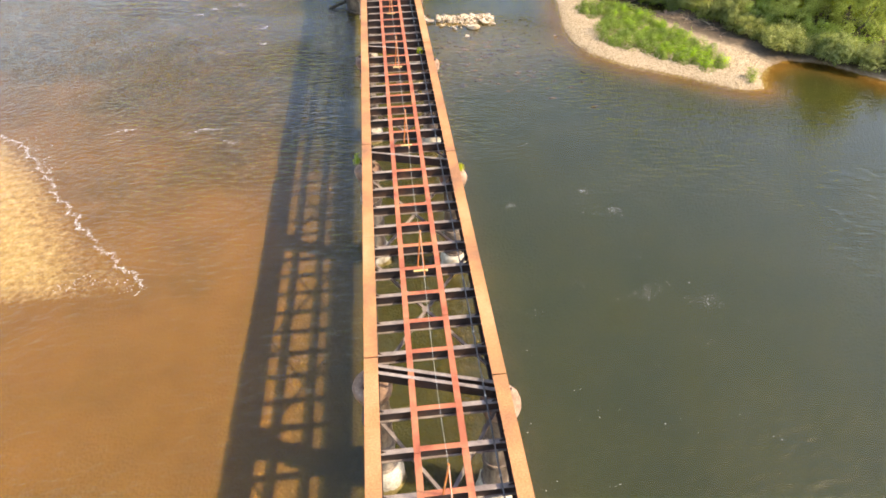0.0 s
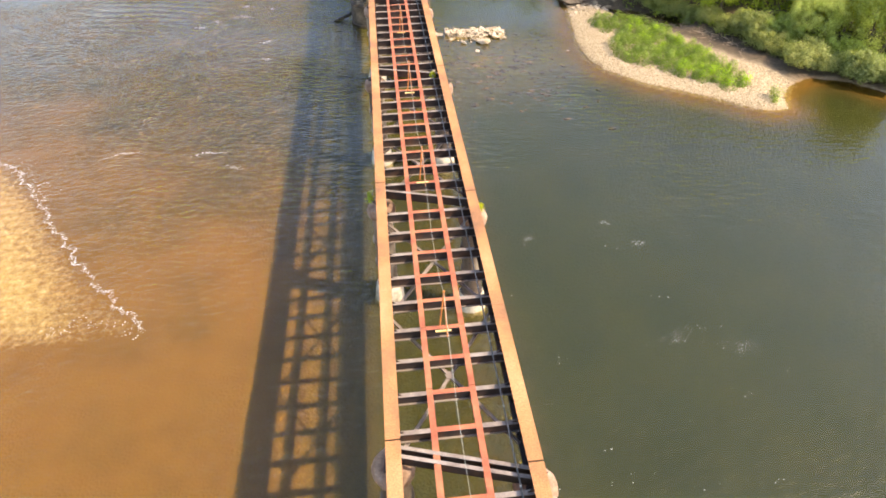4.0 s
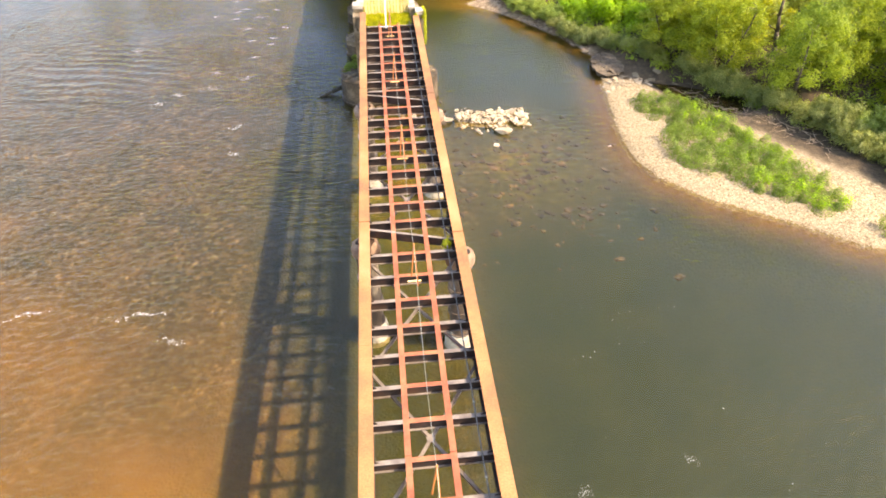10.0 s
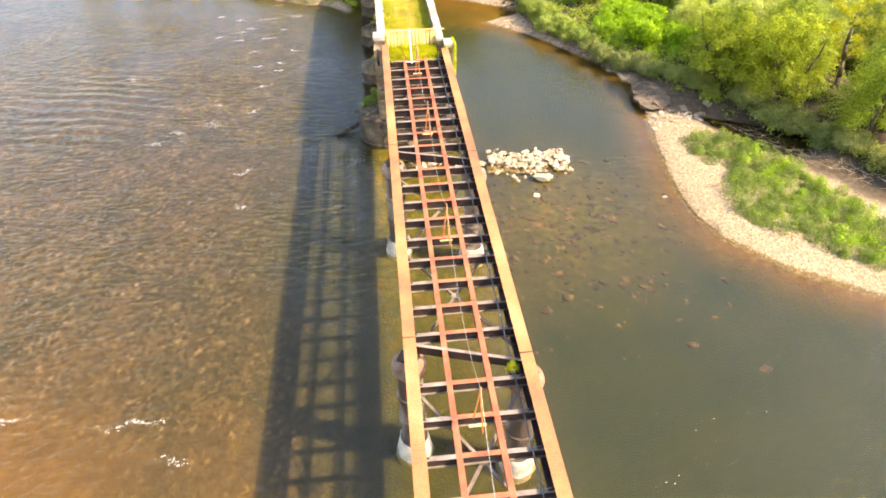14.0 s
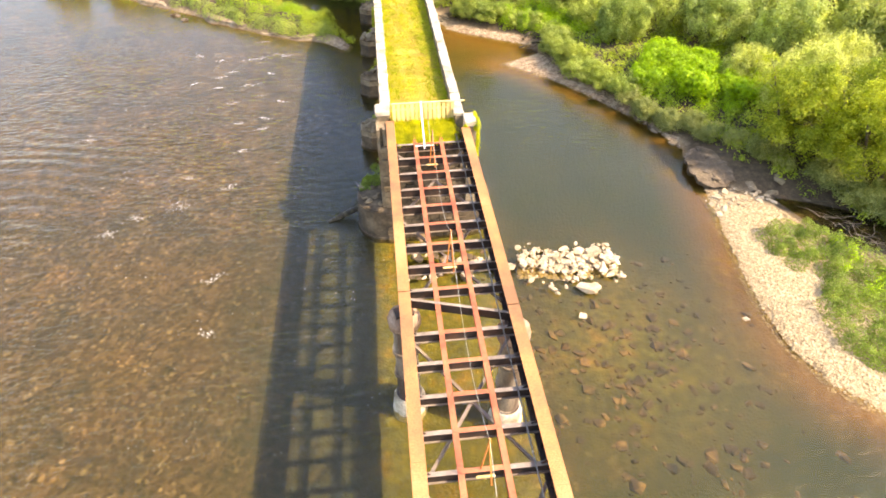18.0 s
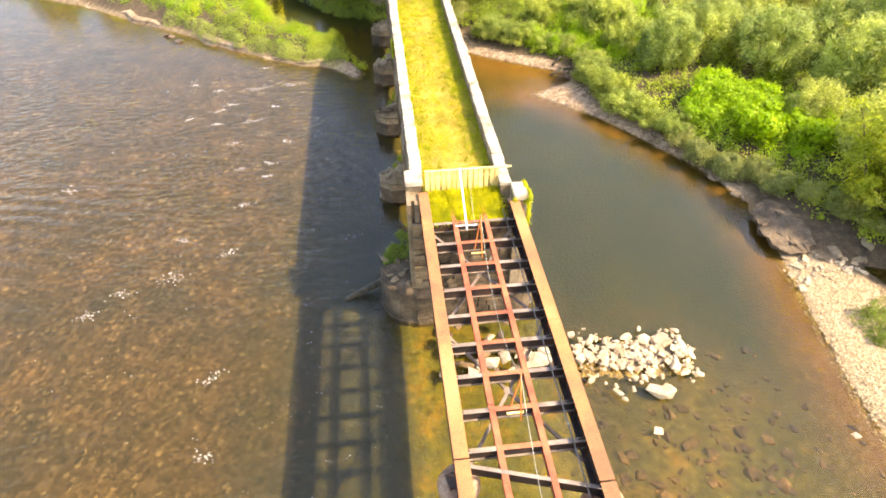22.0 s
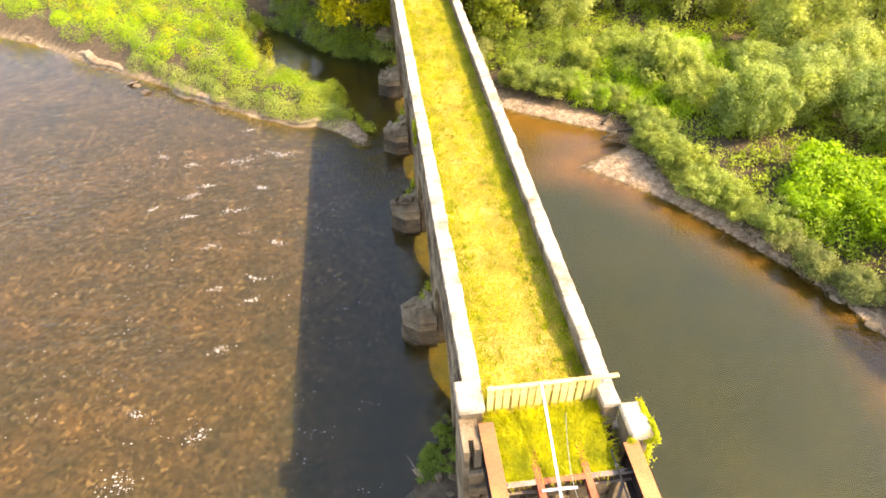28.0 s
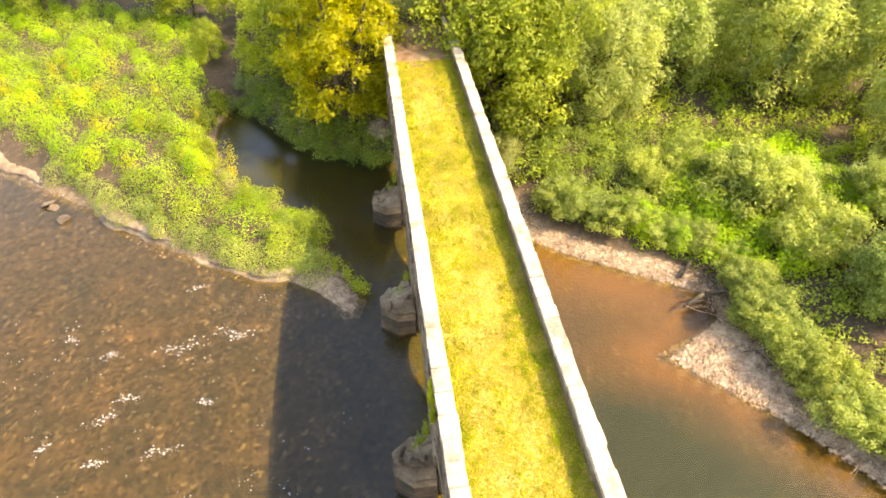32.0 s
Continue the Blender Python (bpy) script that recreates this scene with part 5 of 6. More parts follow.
def pebbles(name, poly, count, size, seed, label, keep_out=(), material=None):
    rr = np.random.RandomState(seed)
    p = np.array(poly)
    lo, hi = p.min(0), p.max(0)
    x, y = rr.uniform(lo[0], hi[0], count * 3), rr.uniform(lo[1], hi[1], count * 3)
    ok = inside(x, y, poly)
    for q in keep_out:
        ok &= ~inside(x, y, q)
    x, y = x[ok][:count], y[ok][:count]
    k = len(x)
    z = ground_height(x, y)[0]
    s = size * rr.uniform(0.4, 1.0, k) ** 2 * 1.6 + 0.02
    unit = np.array([(1, 0, 0), (0.4, 0.8, 0.1), (-0.6, 0.7, 0), (-1, -0.1, 0.1), (-0.4, -0.8, 0), (0.6, -0.6, 0.05), (0.15, 0.1, 0.55), (-0.25, -0.1, 0.5)])
    a = rr.uniform(0, 6.28, k)
    u = unit[None] * rr.uniform(0.7, 1.25, (k, 8, 3)) * s[:, None, None]
    c, sn = np.cos(a)[:, None], np.sin(a)[:, None]
    v = np.stack([x[:, None] + u[..., 0] * c - u[..., 1] * sn, y[:, None] + u[..., 0] * sn + u[..., 1] * c, z[:, None] + u[..., 2]], -1)
    f = np.array([(0, 1, 6), (1, 2, 6), (2, 7, 6), (2, 3, 7), (3, 4, 7), (4, 5, 7), (5, 6, 7), (5, 0, 6)])
    faces = (f[None] + 8 * np.arange(k)[:, None, None]).reshape(-1, 3)
    ob = raw_mesh(name, v.reshape(-1, 3), faces, material or PEBBLE)
    return tagged(ob, label, "gravel", kind="stuff")


SPIT = [(26.8, 37.0), (26.2, 36.9), (24.5, 33.9), (22.2, 34.2), (19.8, 36.3), (16.6, 38.5), (14.4, 41.2), (13.7, 43.4), (13.7, 46), (14.2, 49.4), (14.8, 53), (15.4, 54.2), (17.6, 52.4), (19.0, 50.2), (20.1, 48.2), (21.3, 46.1), (22.4, 44.1), (23.9, 41.2), (25.5, 39.7), (26.4, 38.2)]
NORTH_SHORE = [(15.6, 58.6), (15.1, 60.5), (13.8, 63.1), (12.4, 65.6), (10.8, 68.1), (9.0, 70.2), (7.0, 72.2), (8.9, 72.9), (10.8, 72.0), (11.8, 70.2), (12.5, 68.3), (13.2, 66.4), (14.4, 63.6), (15.6, 61.4), (16.2, 60.0)]
FAR_SHORE = [(10.6, 74.9), (9.1, 75.6), (7.2, 76.8), (5.2, 78.1), (3.6, 79.6), (4.6, 80), (7.2, 78.2), (9.6, 76.8), (11.4, 75.4)]
pebbles("gravel", SPIT, 17000, 0.036, 1, "pale sunlit river gravel on the spit", ())
pebbles("rubble", [(3.9, 48.9), (6, 48.5), (8.4, 48.6), (8.7, 49.4), (8.2, 50.2), (6, 50.3), (4.0, 50.0)], 1500, 0.11, 6, "pale broken rubble filling the heap of rocks", (), BOULDER)
pebbles("gravel", NORTH_SHORE, 9000, 0.055, 2, "pale brown stones along the wooded shore", (), SHORE_STONE)
pebbles("gravel", FAR_SHORE, 3400, 0.05, 3, "pale brown stones along the wooded shore", (), SHORE_STONE)
pebbles("gravel", [(-4.3, 75.9), (-4.0, 76.8), (-4.7, 78.3), (-5.6, 79.2), (-5.5, 77.2), (-5.0, 75.9)], 700, 0.05, 4, "brown gravel tongue at the island's tip", (), SHORE_STONE)
pebbles("gravel", [(-9, 78.4), (-13.8, 81.3), (-17, 84.3), (-24, 89.5), (-31, 94.6), (-31, 95.6), (-24, 90.6), (-17.4, 85.5), (-14, 82.2), (-9, 79.2)], 1600, 0.05, 5, "pale stones along the island's muddy shore", (), SHORE_STONE)


def cut_bank(name, line, height, seed, label):
    """An eroded earth step along a shore, its foot in the water on the right of the line."""
    rr = random.Random(seed)
    pts = []
    for (x1, y1), (x2, y2) in zip(line, line[1:]):
        k = max(2, int(math.hypot(x2 - x1, y2 - y1) / 0.22))
        pts += [(x1 + (x2 - x1) * i / k, y1 + (y2 - y1) * i / k) for i in range(k)]
    rows = []
    for i, (x, y) in enumerate(pts):
        (xa, ya), (xb, yb) = pts[max(0, i - 2)], pts[min(len(pts) - 1, i + 2)]
        d = math.hypot(xb - xa, yb - ya) or 1.0
        ox, oy = (yb - ya) / d, -(xb - xa) / d
        sway = 0.26 * math.sin(i * 0.17 + seed) + 0.13 * math.sin(i * 0.47) + rr.uniform(-0.06, 0.06) - 0.1
        h = height * (0.62 + 0.5 * math.sin(i * 0.13 + 1) + 0.2 * math.sin(i * 0.41) + rr.uniform(-0.12, 0.12))
        row = []
        for out, up in ((0.22, -0.25), (0.16, 0.03), (-0.06, 0.06 + 0.2 * h), (0.0, 0.75 * h), (-0.1, h), (-0.5, h + 0.06), (-1.1, h - 0.15)):
            o = out + sway + rr.uniform(-0.03, 0.03)
            row.append((x + ox * o, y + oy * o, up + rr.uniform(-0.02, 0.02)))
        rows.append(row)
    n = len(rows[0])
    ids = np.arange(len(rows) * n).reshape(len(rows), n)
    faces = np.stack([ids[:-1, :-1], ids[1:, :-1], ids[1:, 1:], ids[:-1, 1:]], -1).reshape(-1, 4)
    return tagged(raw_mesh(name, np.array(rows).reshape(-1, 3), faces, BANK_MUD, None, "", True), label, "river bank", kind="structure")


ISLAND_EDGE = [(-33, 97.6), (-29, 94.1), (-24.4, 90.3), (-21, 87.8), (-18.2, 85.8), (-16.4, 84.2), (-14.2, 82.2), (-12.4, 80.9), (-10.6, 79.9), (-9.0, 79.2), (-7.3, 78.5), (-6.1, 78.2), (-5.5, 78.9)]
cut_bank("bank_island", ISLAND_EDGE, 0.32, 4, "pale eroded mud bank with a dark undercut along the island")


def brush_line(x0, y0, x1, y1, count, reach, seed, label):
    rr = random.Random(seed)
    b = bmesh.new()
    for _ in range(count):
        u = rr.random()
        x, y = x0 + (x1 - x0) * u + rr.gauss(0, 0.3), y0 + (y1 - y0) * u + rr.gauss(0, 0.3)
        a, q = rr.uniform(0, 6.28), Vector((x, y, max(0.02, height_at(x, y)) + rr.uniform(0.0, 0.25)))
        rad = rr.uniform(0.008, 0.028)
        for _ in range(3):
            a += rr.uniform(-0.6, 0.6)
            e = q + Vector((math.cos(a), math.sin(a), rr.uniform(-0.15, 0.35))) * reach * rr.uniform(0.2, 0.45)
            tube(b, q, e, rad, 5, rad * 0.65)
            q, rad = e, rad * 0.65
    return tagged(part("brushwood", b, TWIG), label, "brushwood", kind="stuff")


brush_line(10.6, 73.6, 10.8, 75.4, 70, 1.3, 3, "bleached dead branches lodged at the wooded shore")
brush_line(14.2, 63.6, 11.4, 69.0, 60, 0.9, 4, "bleached twigs along the wooded shore")
brush_line(25.6, 42.2, 20.2, 51.4, 110, 1.2, 5, "brown dead branches under the trees behind the spit")

# ---- foam ----
def foam_patch(x, y, length, width, turn, seed, grain=0.8):
    rr = np.random.RandomState(seed)
    k = int(30 + 90 * length)
    u = rr.normal(0, 0.33, k) * length
    v = rr.normal(0, 0.42, k) * width + 0.1 * np.sin(u * 4 + seed)
    s = 0.005 + 0.034 * grain * rr.uniform(0, 1, k) ** 4
    c, sn = math.cos(turn), math.sin(turn)
    px, py = x + u * c - v * sn, y + u * sn + v * c
    a = np.linspace(0, 6.28, 7)[:6]
    ring = np.stack([px[:, None] + s[:, None] * 1.6 * np.cos(a) * rr.uniform(0.6, 1.4, (k, 6)), py[:, None] + s[:, None] * np.sin(a) * rr.uniform(0.6, 1.4, (k, 6)), np.full((k, 6), 0.004)], -1)
    top = np.stack([px, py, 0.008 + s * 0.5], -1)[:, None]
    vv = np.concatenate([ring, top], 1).reshape(-1, 3)
    f = np.array([(i, (i + 1) % 6, 6) for i in range(6)])
    ob = raw_mesh("foam", vv, (f[None] + 7 * np.arange(k)[:, None, None]).reshape(-1, 3), FOAM)
    return tagged(ob, "small patch of white foam on the riffle", "foam", "foam patches", "stuff")


FOAM_AT = [(-20.4, 64.0, 1.0, 0.35), (-11.2, 70.7, 1.1, 0.25), (-9.3, 75.7, 1.4, 0.35), (-11.4, 75.3, 1.5, 0.35), (-13.6, 72.3, 0.9, 0.25), (-14.1, 75.2, 0.7, 0.3), (-12.9, 73.0, 0.8, 0.2),
           (-13.4, 70.5, 0.5, 0.2), (-9.6, 65.6, 0.8, 0.2), (-9.7, 64.3, 0.6, 0.2), (-15.4, 71.4, 0.5, 0.2), (-13.1, 56.3, 1.2, 0.6), (-15.2, 55.4, 0.8, 0.35), (-16.3, 54.2, 0.8, 0.4), (-13.2, 59.0, 0.6, 0.25),
           (-10.0, 46.9, 0.6, 0.35), (-10.3, 50.3, 0.7, 0.3), (-11.3, 65.1, 0.4, 0.2), (-12.1, 33.5, 2.0, 0.16), (-16.9, 34.1, 1.4, 0.14), (-10.2, 31.8, 0.7, 0.2), (-15.9, 76.4, 0.5, 0.3), (-10.8, 57.8, 0.7, 0.3),
           (-11.3, 78.6, 0.6, 0.2), (-12.0, 68.0, 0.6, 0.2), (-10.6, 61.6, 0.6, 0.25), (-8.9, 67.9, 0.5, 0.2), (-10.0, 72.6, 0.6, 0.2), (9.8, 16.5, 1.1, 0.5), (12.2, 15.7, 1.0, 0.5), (5.2, 23.3, 0.6, 0.25), (10.3, 22.3, 0.7, 0.3), (9.2, 24.1, 0.4, 0.2)]
for i, (x, y, a, b) in enumerate(FOAM_AT):
    foam_patch(x, y, a, b, 0.05 + 0.25 * math.sin(i * 2.1), 40 + i, 0.3 if x > 0 else 0.8)
# foam along the sandbar's edge, a thin ragged line, and flecks on the bar
def foam_line(pts, per_metre, spread, seed):
    rr = np.random.RandomState(seed)
    xs, ys = [], []
    for (x1, y1), (x2, y2) in zip(pts, pts[1:]):
        d = math.hypot(x2 - x1, y2 - y1)
        k = int(d * per_metre)
        u = rr.uniform(0, 1, k)
        off = 0.13 * np.sin(u * d * 3.1 + x1) + 0.07 * np.sin(u * d * 8.3 + y1) + rr.normal(0, spread, k)
        xs.append(x1 + (x2 - x1) * u - (y2 - y1) / d * off)
        ys.append(y1 + (y2 - y1) * u + (x2 - x1) / d * off)
    px, py = np.concatenate(xs), np.concatenate(ys)
    k = len(px)
    s = 0.006 + 0.026 * rr.uniform(0, 1, k) ** 2
    a = np.linspace(0, 6.28, 7)[:6]
    ring = np.stack([px[:, None] + s[:, None] * 1.4 * np.cos(a) * rr.uniform(0.6, 1.4, (k, 6)), py[:, None] + s[:, None] * np.sin(a) * rr.uniform(0.6, 1.4, (k, 6)), np.full((k, 6), 0.004)], -1)
    top = np.stack([px, py, 0.008 + s * 0.5], -1)[:, None]
    f = np.array([(i, (i + 1) % 6, 6) for i in range(6)])
    ob = raw_mesh("foam", np.concatenate([ring, top], 1).reshape(-1, 3), (f[None] + 7 * np.arange(k)[:, None, None]).reshape(-1, 3), FOAM)
    return tagged(ob, "thin ragged line of white foam along the sandbar", "foam", "foam patches", "stuff")


foam_line(SANDBAR[:9], 75, 0.06, 90)
foam_line([(-12.0, 19.3), (-13.4, 20.0), (-14.6, 20.2), (-16.4, 19.8)], 30, 0.22, 91)
foam_line([(-19.8, 30.0), (-22.0, 32.9), (-24.8, 34.4)], 40, 0.4, 92)


# flecks scattered over the river: foam, with water glints built as foam too
def foam_and_glints(x0, x1, y0, y1, clusters, per, size, seed):
    rr = np.random.RandomState(seed)
    cx, cy = rr.uniform(x0, x1, clusters), rr.uniform(y0, y1, clusters)
    px = (cx[:, None] + rr.normal(0, 0.35, (clusters, per))).reshape(-1)
    py = (cy[:, None] + rr.normal(0, 0.18, (clusters, per))).reshape(-1)
    k = len(px)
    s = 0.7 * size * (0.3 + rr.uniform(0, 1, k) ** 3)
    a = np.linspace(0, 6.28, 6)[:5]
    ring = np.stack([px[:, None] + s[:, None] * 1.7 * np.cos(a), py[:, None] + s[:, None] * np.sin(a) * rr.uniform(0.6, 1.4, (k, 5)), np.full((k, 5), 0.004)], -1)
    top = np.stack([px, py, 0.008 + s * 0.4], -1)[:, None]
    f = np.array([(i, (i + 1) % 5, 5) for i in range(5)])
    ob = raw_mesh("foam", np.concatenate([ring, top], 1).reshape(-1, 3), (f[None] + 6 * np.arange(k)[:, None, None]).reshape(-1, 3), FOAM)
    return tagged(ob, "scattered white flecks of foam drifting on the river", "foam", "foam patches", "stuff")


foam_and_glints(2.5, 15, 8, 34, 55, 5, 0.022, 141)
foam_and_glints(-20, -5, 40, 60, 60, 7, 0.022, 142)
foam_and_glints(-19, -4.5, 58, 78, 110, 8, 0.026, 143)
foam_and_glints(-6.5, -2.2, 42, 56, 24, 6, 0.02, 144)


# ---- plants ----
def leaves(centres, radii, count, length, width, seed, up=0.35, shell=False):
    """Leaf quads scattered over lumps: vertices and faces."""
    r = np.random.RandomState(seed)
    k = len(centres)
    which = r.randint(0, k, count)
    d = r.normal(0, 1, (count, 3))
    d /= np.linalg.norm(d, axis=1)[:, None]
    rad = np.clip(np.abs(r.normal(0.72, 0.3, count)), 0.05, 1.5)
    if shell:
        d[:, 2] = np.abs(d[:, 2]) - 0.15
        rad = np.clip(r.normal(0.93, 0.09, count), 0.5, 1.2)
    p = centres[which] + d * radii[which] * rad[:, None]
    nrm = d * (1.6 if shell else 1.0) + r.normal(0, 0.28 if shell else 0.4, (count, 3)) + np.array([0.25, -0.15, up + 0.35])
    nrm /= np.linalg.norm(nrm, axis=1)[:, None]
    t = np.cross(nrm, r.normal(0, 1, (count, 3)))
    t /= np.linalg.norm(t, axis=1)[:, None] + 1e-9
    b = np.cross(nrm, t)
    L, W = length * r.uniform(0.6, 1.35, count)[:, None], width * r.uniform(0.6, 1.35, count)[:, None]
    v = np.stack([p - t * L * 0.5 + b * W * 0.3, p - t * L * 0.2 - b * W * 0.7, p + t * L * 0.6 + nrm * W * 0.15], 1).reshape(-1, 3)
    return v, 3 * np.arange(count)[:, None] + np.arange(3)[None]


def plant(name, seed, height, spread, lumps, lump_size, leaf_count, leaf, material, trunk_r, stems, label, category, low=0.15, tall=0.8):
    root = empty(name)
    r = random.Random(seed)
    nr = np.random.RandomState(seed)
    centres, radii = [], []
    t = bmesh.new()
    tips = []
    for s in range(stems):
        a = 6.28 * s / stems + r.uniform(-0.4, 0.4)
        base = Vector((0.12 * spread * math.cos(a) * (stems > 1), 0.12 * spread * math.sin(a) * (stems > 1), -0.3))
        p, rad = base, trunk_r / math.sqrt(stems)
        lean = Vector((math.cos(a), math.sin(a), 0)) * (0.45 if stems > 1 else 0.06)
        for i in range(5):
            q = p + (Vector((r.uniform(-0.12, 0.12), r.uniform(-0.12, 0.12), 0.8)) + lean * 0.6).normalized() * (height * 0.17)
            tube(t, p, q, rad, 7, rad * 0.8)
            p, rad = q, rad * 0.8
            if i >= 1:
                for _ in range(2):
                    b = r.uniform(0, 6.28)
                    e = p + Vector((math.cos(b), math.sin(b), r.uniform(0.2, 0.8))).normalized() * spread * r.uniform(0.35, 0.75) * (1 - i * 0.08)
                    m = (p + e) / 2 + Vector((0, 0, 0.06 * spread))
                    tube(t, p, m, rad * 0.5, 5, rad * 0.35)
                    tube(t, m, e, rad * 0.35, 5, rad * 0.12)
                    tips.append(e)
        tips.append(p)
    part("trunk", t, BARK, root, "", True)
    for i in range(lumps):
        if i < len(tips):
            c = tips[i]
        else:
            a, u = r.uniform(0, 6.28), r.uniform(low, 1.0)
            w = spread * math.sin(math.pi * (0.18 + 0.72 * u)) * r.uniform(0.55, 1.0)
            c = Vector((w * math.cos(a), w * math.sin(a), height * u * 0.93))
        centres.append(tuple(c))
        q = lump_size * r.uniform(0.6, 1.35)
        radii.append((q, q, q * tall))
    v, f = leaves(np.array(centres), np.array(radii), leaf_count, leaf[0], leaf[1], seed)
    v[:, 2] = np.maximum(v[:, 2], 0.02)
    raw_mesh("crown", v, f, material, root)
    return tagged(root, label, category)


def scatter(proto, places, seed, group):
    r = random.Random(seed)
    for i, (x, y, s) in enumerate(places):
        z = height_at(x, y) - 0.05
        m = pose(x, y, z, r.uniform(-4, 4), r.uniform(-4, 4), r.uniform(0, 360)) @ Matrix.Diagonal((s * r.uniform(0.9, 1.12), s * r.uniform(0.9, 1.12), s * r.uniform(0.88, 1.15), 1))
        if i == 0:
            ob = proto
            ob.matrix_basis = m
        else:
            first = proto.copy()
            ob = copy_thing(proto, Matrix.Identity(4))
            bpy.data.objects.remove(first)
            ob.matrix_basis = m
        tagged(ob, group=group)


willow_a = plant("willow_tree", 1, 6.5, 2.9, 130, 0.6, 22000, (0.24, 0.085), LEAF_WILLOW, 0.2, 3, "grey-green willow with drooping leafy lumps", "tree", 0.12, 1.3)
willow_b = plant("willow_tree", 2, 5.0, 2.6, 120, 0.52, 20000, (0.22, 0.08), LEAF_WILLOW, 0.16, 4, "olive green bushy willow on the bank", "tree", 0.1, 1.25)
alder = plant("alder_tree", 3, 6.5, 2.4, 110, 0.55, 20000, (0.135, 0.095), LEAF_ALDER, 0.17, 2, "dark green leafy alder", "tree")
maple = plant("maple_tree", 4, 8.0, 2.9, 150, 0.5, 24000, (0.18, 0.14), LEAF_YELLOW, 0.22, 2, "maple turning yellow beside the viaduct", "tree")
bush_a = plant("shrub", 5, 1.9, 1.35, 60, 0.36, 10000, (0.14, 0.05), LEAF_SHORE, 0.06, 5, "olive green willow shrub on the shore", "shrub", 0.1)
bush_b = plant("shrub", 6, 1.5, 1.25, 46, 0.38, 8000, (0.15, 0.1), LEAF_BRIGHT, 0.05, 5, "bright green leafy shrub", "shrub", 0.1)
bush_c = plant("shrub", 7, 1.6, 1.2, 50, 0.36, 8500, (0.13, 0.06), LEAF_DULL, 0.06, 4, "dull grey-green shrub overhanging the water", "shrub", 0.1)

scatter(willow_a, [(9.5, 88.5, 1.0), (19.5, 88.5, 1.15), (24.5, 87, 1.1), (14.5, 91.5, 1.15), (31.8, 61.1, 1.0), (32.0, 57.0, 1.0), (23.5, 80.4, 1.0), (29.7, 79.9, 1.1), (36, 66, 1.2), (33.5, 39.5, 0.9), (20.5, 96, 1.2), (29, 95, 1.2), (36, 86, 1.2), (37, 50, 1.1), (10, 98, 1.2), (38, 75, 1.2), (31, 70, 1.0)], 1, "willows")
scatter(willow_b, [(16.2, 72.4, 0.72), (20.0, 73.7, 0.85), (22.6, 70.4, 0.85), (27.5, 71.6, 1.0), (26.4, 61.5, 0.9), (21.5, 63.5, 0.6), (15.2, 78.6, 0.5), (25.2, 66, 0.95), (30.4, 64.5, 1.05), (22.4, 59.0, 0.85), (19.2, 77.8, 0.55), (24, 76, 0.75), (28.2, 57.5, 0.9), (33.5, 45.5, 0.9), (30.2, 42.0, 0.75)], 2, "willows")
scatter(alder, [(20.6, 56.0, 0.95), (22.9, 52.6, 0.95), (26.2, 47.9, 0.9), (24.6, 55.6, 0.85), (5.3, 92.5, 0.9), (29.6, 49.4, 0.9), (33, 49, 1.1), (15.5, 98, 1.2), (25.5, 99, 1.3), (-16, 108, 1.3), (-8, 106, 0.9), (3.8, 99.5, 1.2), (-3.5, 101, 1.2), (34, 100, 1.3), (-24, 112, 1.4), (40, 58, 1.2), (0.5, 104, 1.2), (4.9, 88.2, 1.35), (4.5, 90.6, 1.75), (5.2, 93.6, 1.7), (4.3, 95.0, 1.2), (2.6, 96.8, 1.0), (-1.8, 97.6, 1.0), (0.2, 96.2, 0.75), (-13.2, 98.8, 0.5), (-8.2, 94.4, 0.9), (-12, 105, 1.0), (-18, 108, 1.1), (-27, 110, 1.2), (-35, 114, 1.2), (-43, 118, 1.3), (-32, 112, 1.4), (42, 92, 1.4)], 3, "alders")
ash = plant("ash_tree", 8, 7.4, 2.5, 46, 0.42, 5200, (0.15, 0.07), LEAF_YELLOW, 0.2, 1, "thin-crowned ash with its dark trunk and limbs showing", "tree")
scatter(ash, [(27.7, 53.8, 1.0)], 15, "ash trees")
scatter(maple, [(-4.4, 90.7, 1.25), (-5.8, 97.8, 0.85), (31.5, 44.5, 0.6), (34.5, 42.0, 0.6)], 4, "yellowing maples")


def line_points(pts, gap, jitter, seed, s0, s1):
    r = random.Random(seed)
    out = []
    for (x1, y1), (x2, y2) in zip(pts, pts[1:]):
        d = math.hypot(x2 - x1, y2 - y1)
        for i in range(max(1, int(d / gap))):
            u = (i + r.random()) / max(1, int(d / gap))
            out.append((x1 + (x2 - x1) * u + r.uniform(-jitter, jitter), y1 + (y2 - y1) * u + r.uniform(-jitter, jitter), r.uniform(s0, s1)))
    return out


scatter(bush_a, line_points([(5.0, 81.2), (8, 79.3), (11.0, 77.6), (12.0, 75.6), (11.3, 73.4), (11.6, 71.6), (12.1, 69.3), (12.9, 67.1), (14.0, 64.6)], 0.75, 0.4, 1, 0.6, 0.95) + line_points([(7, 83), (12, 81), (15.5, 76), (15.5, 70.5)], 1.9, 0.9, 2, 0.9, 1.4)
        + line_points([(27.5, 43.5), (30, 40.2), (33, 37.2)], 1.5, 0.6, 8, 0.7, 1.1), 11, "shore shrubs")
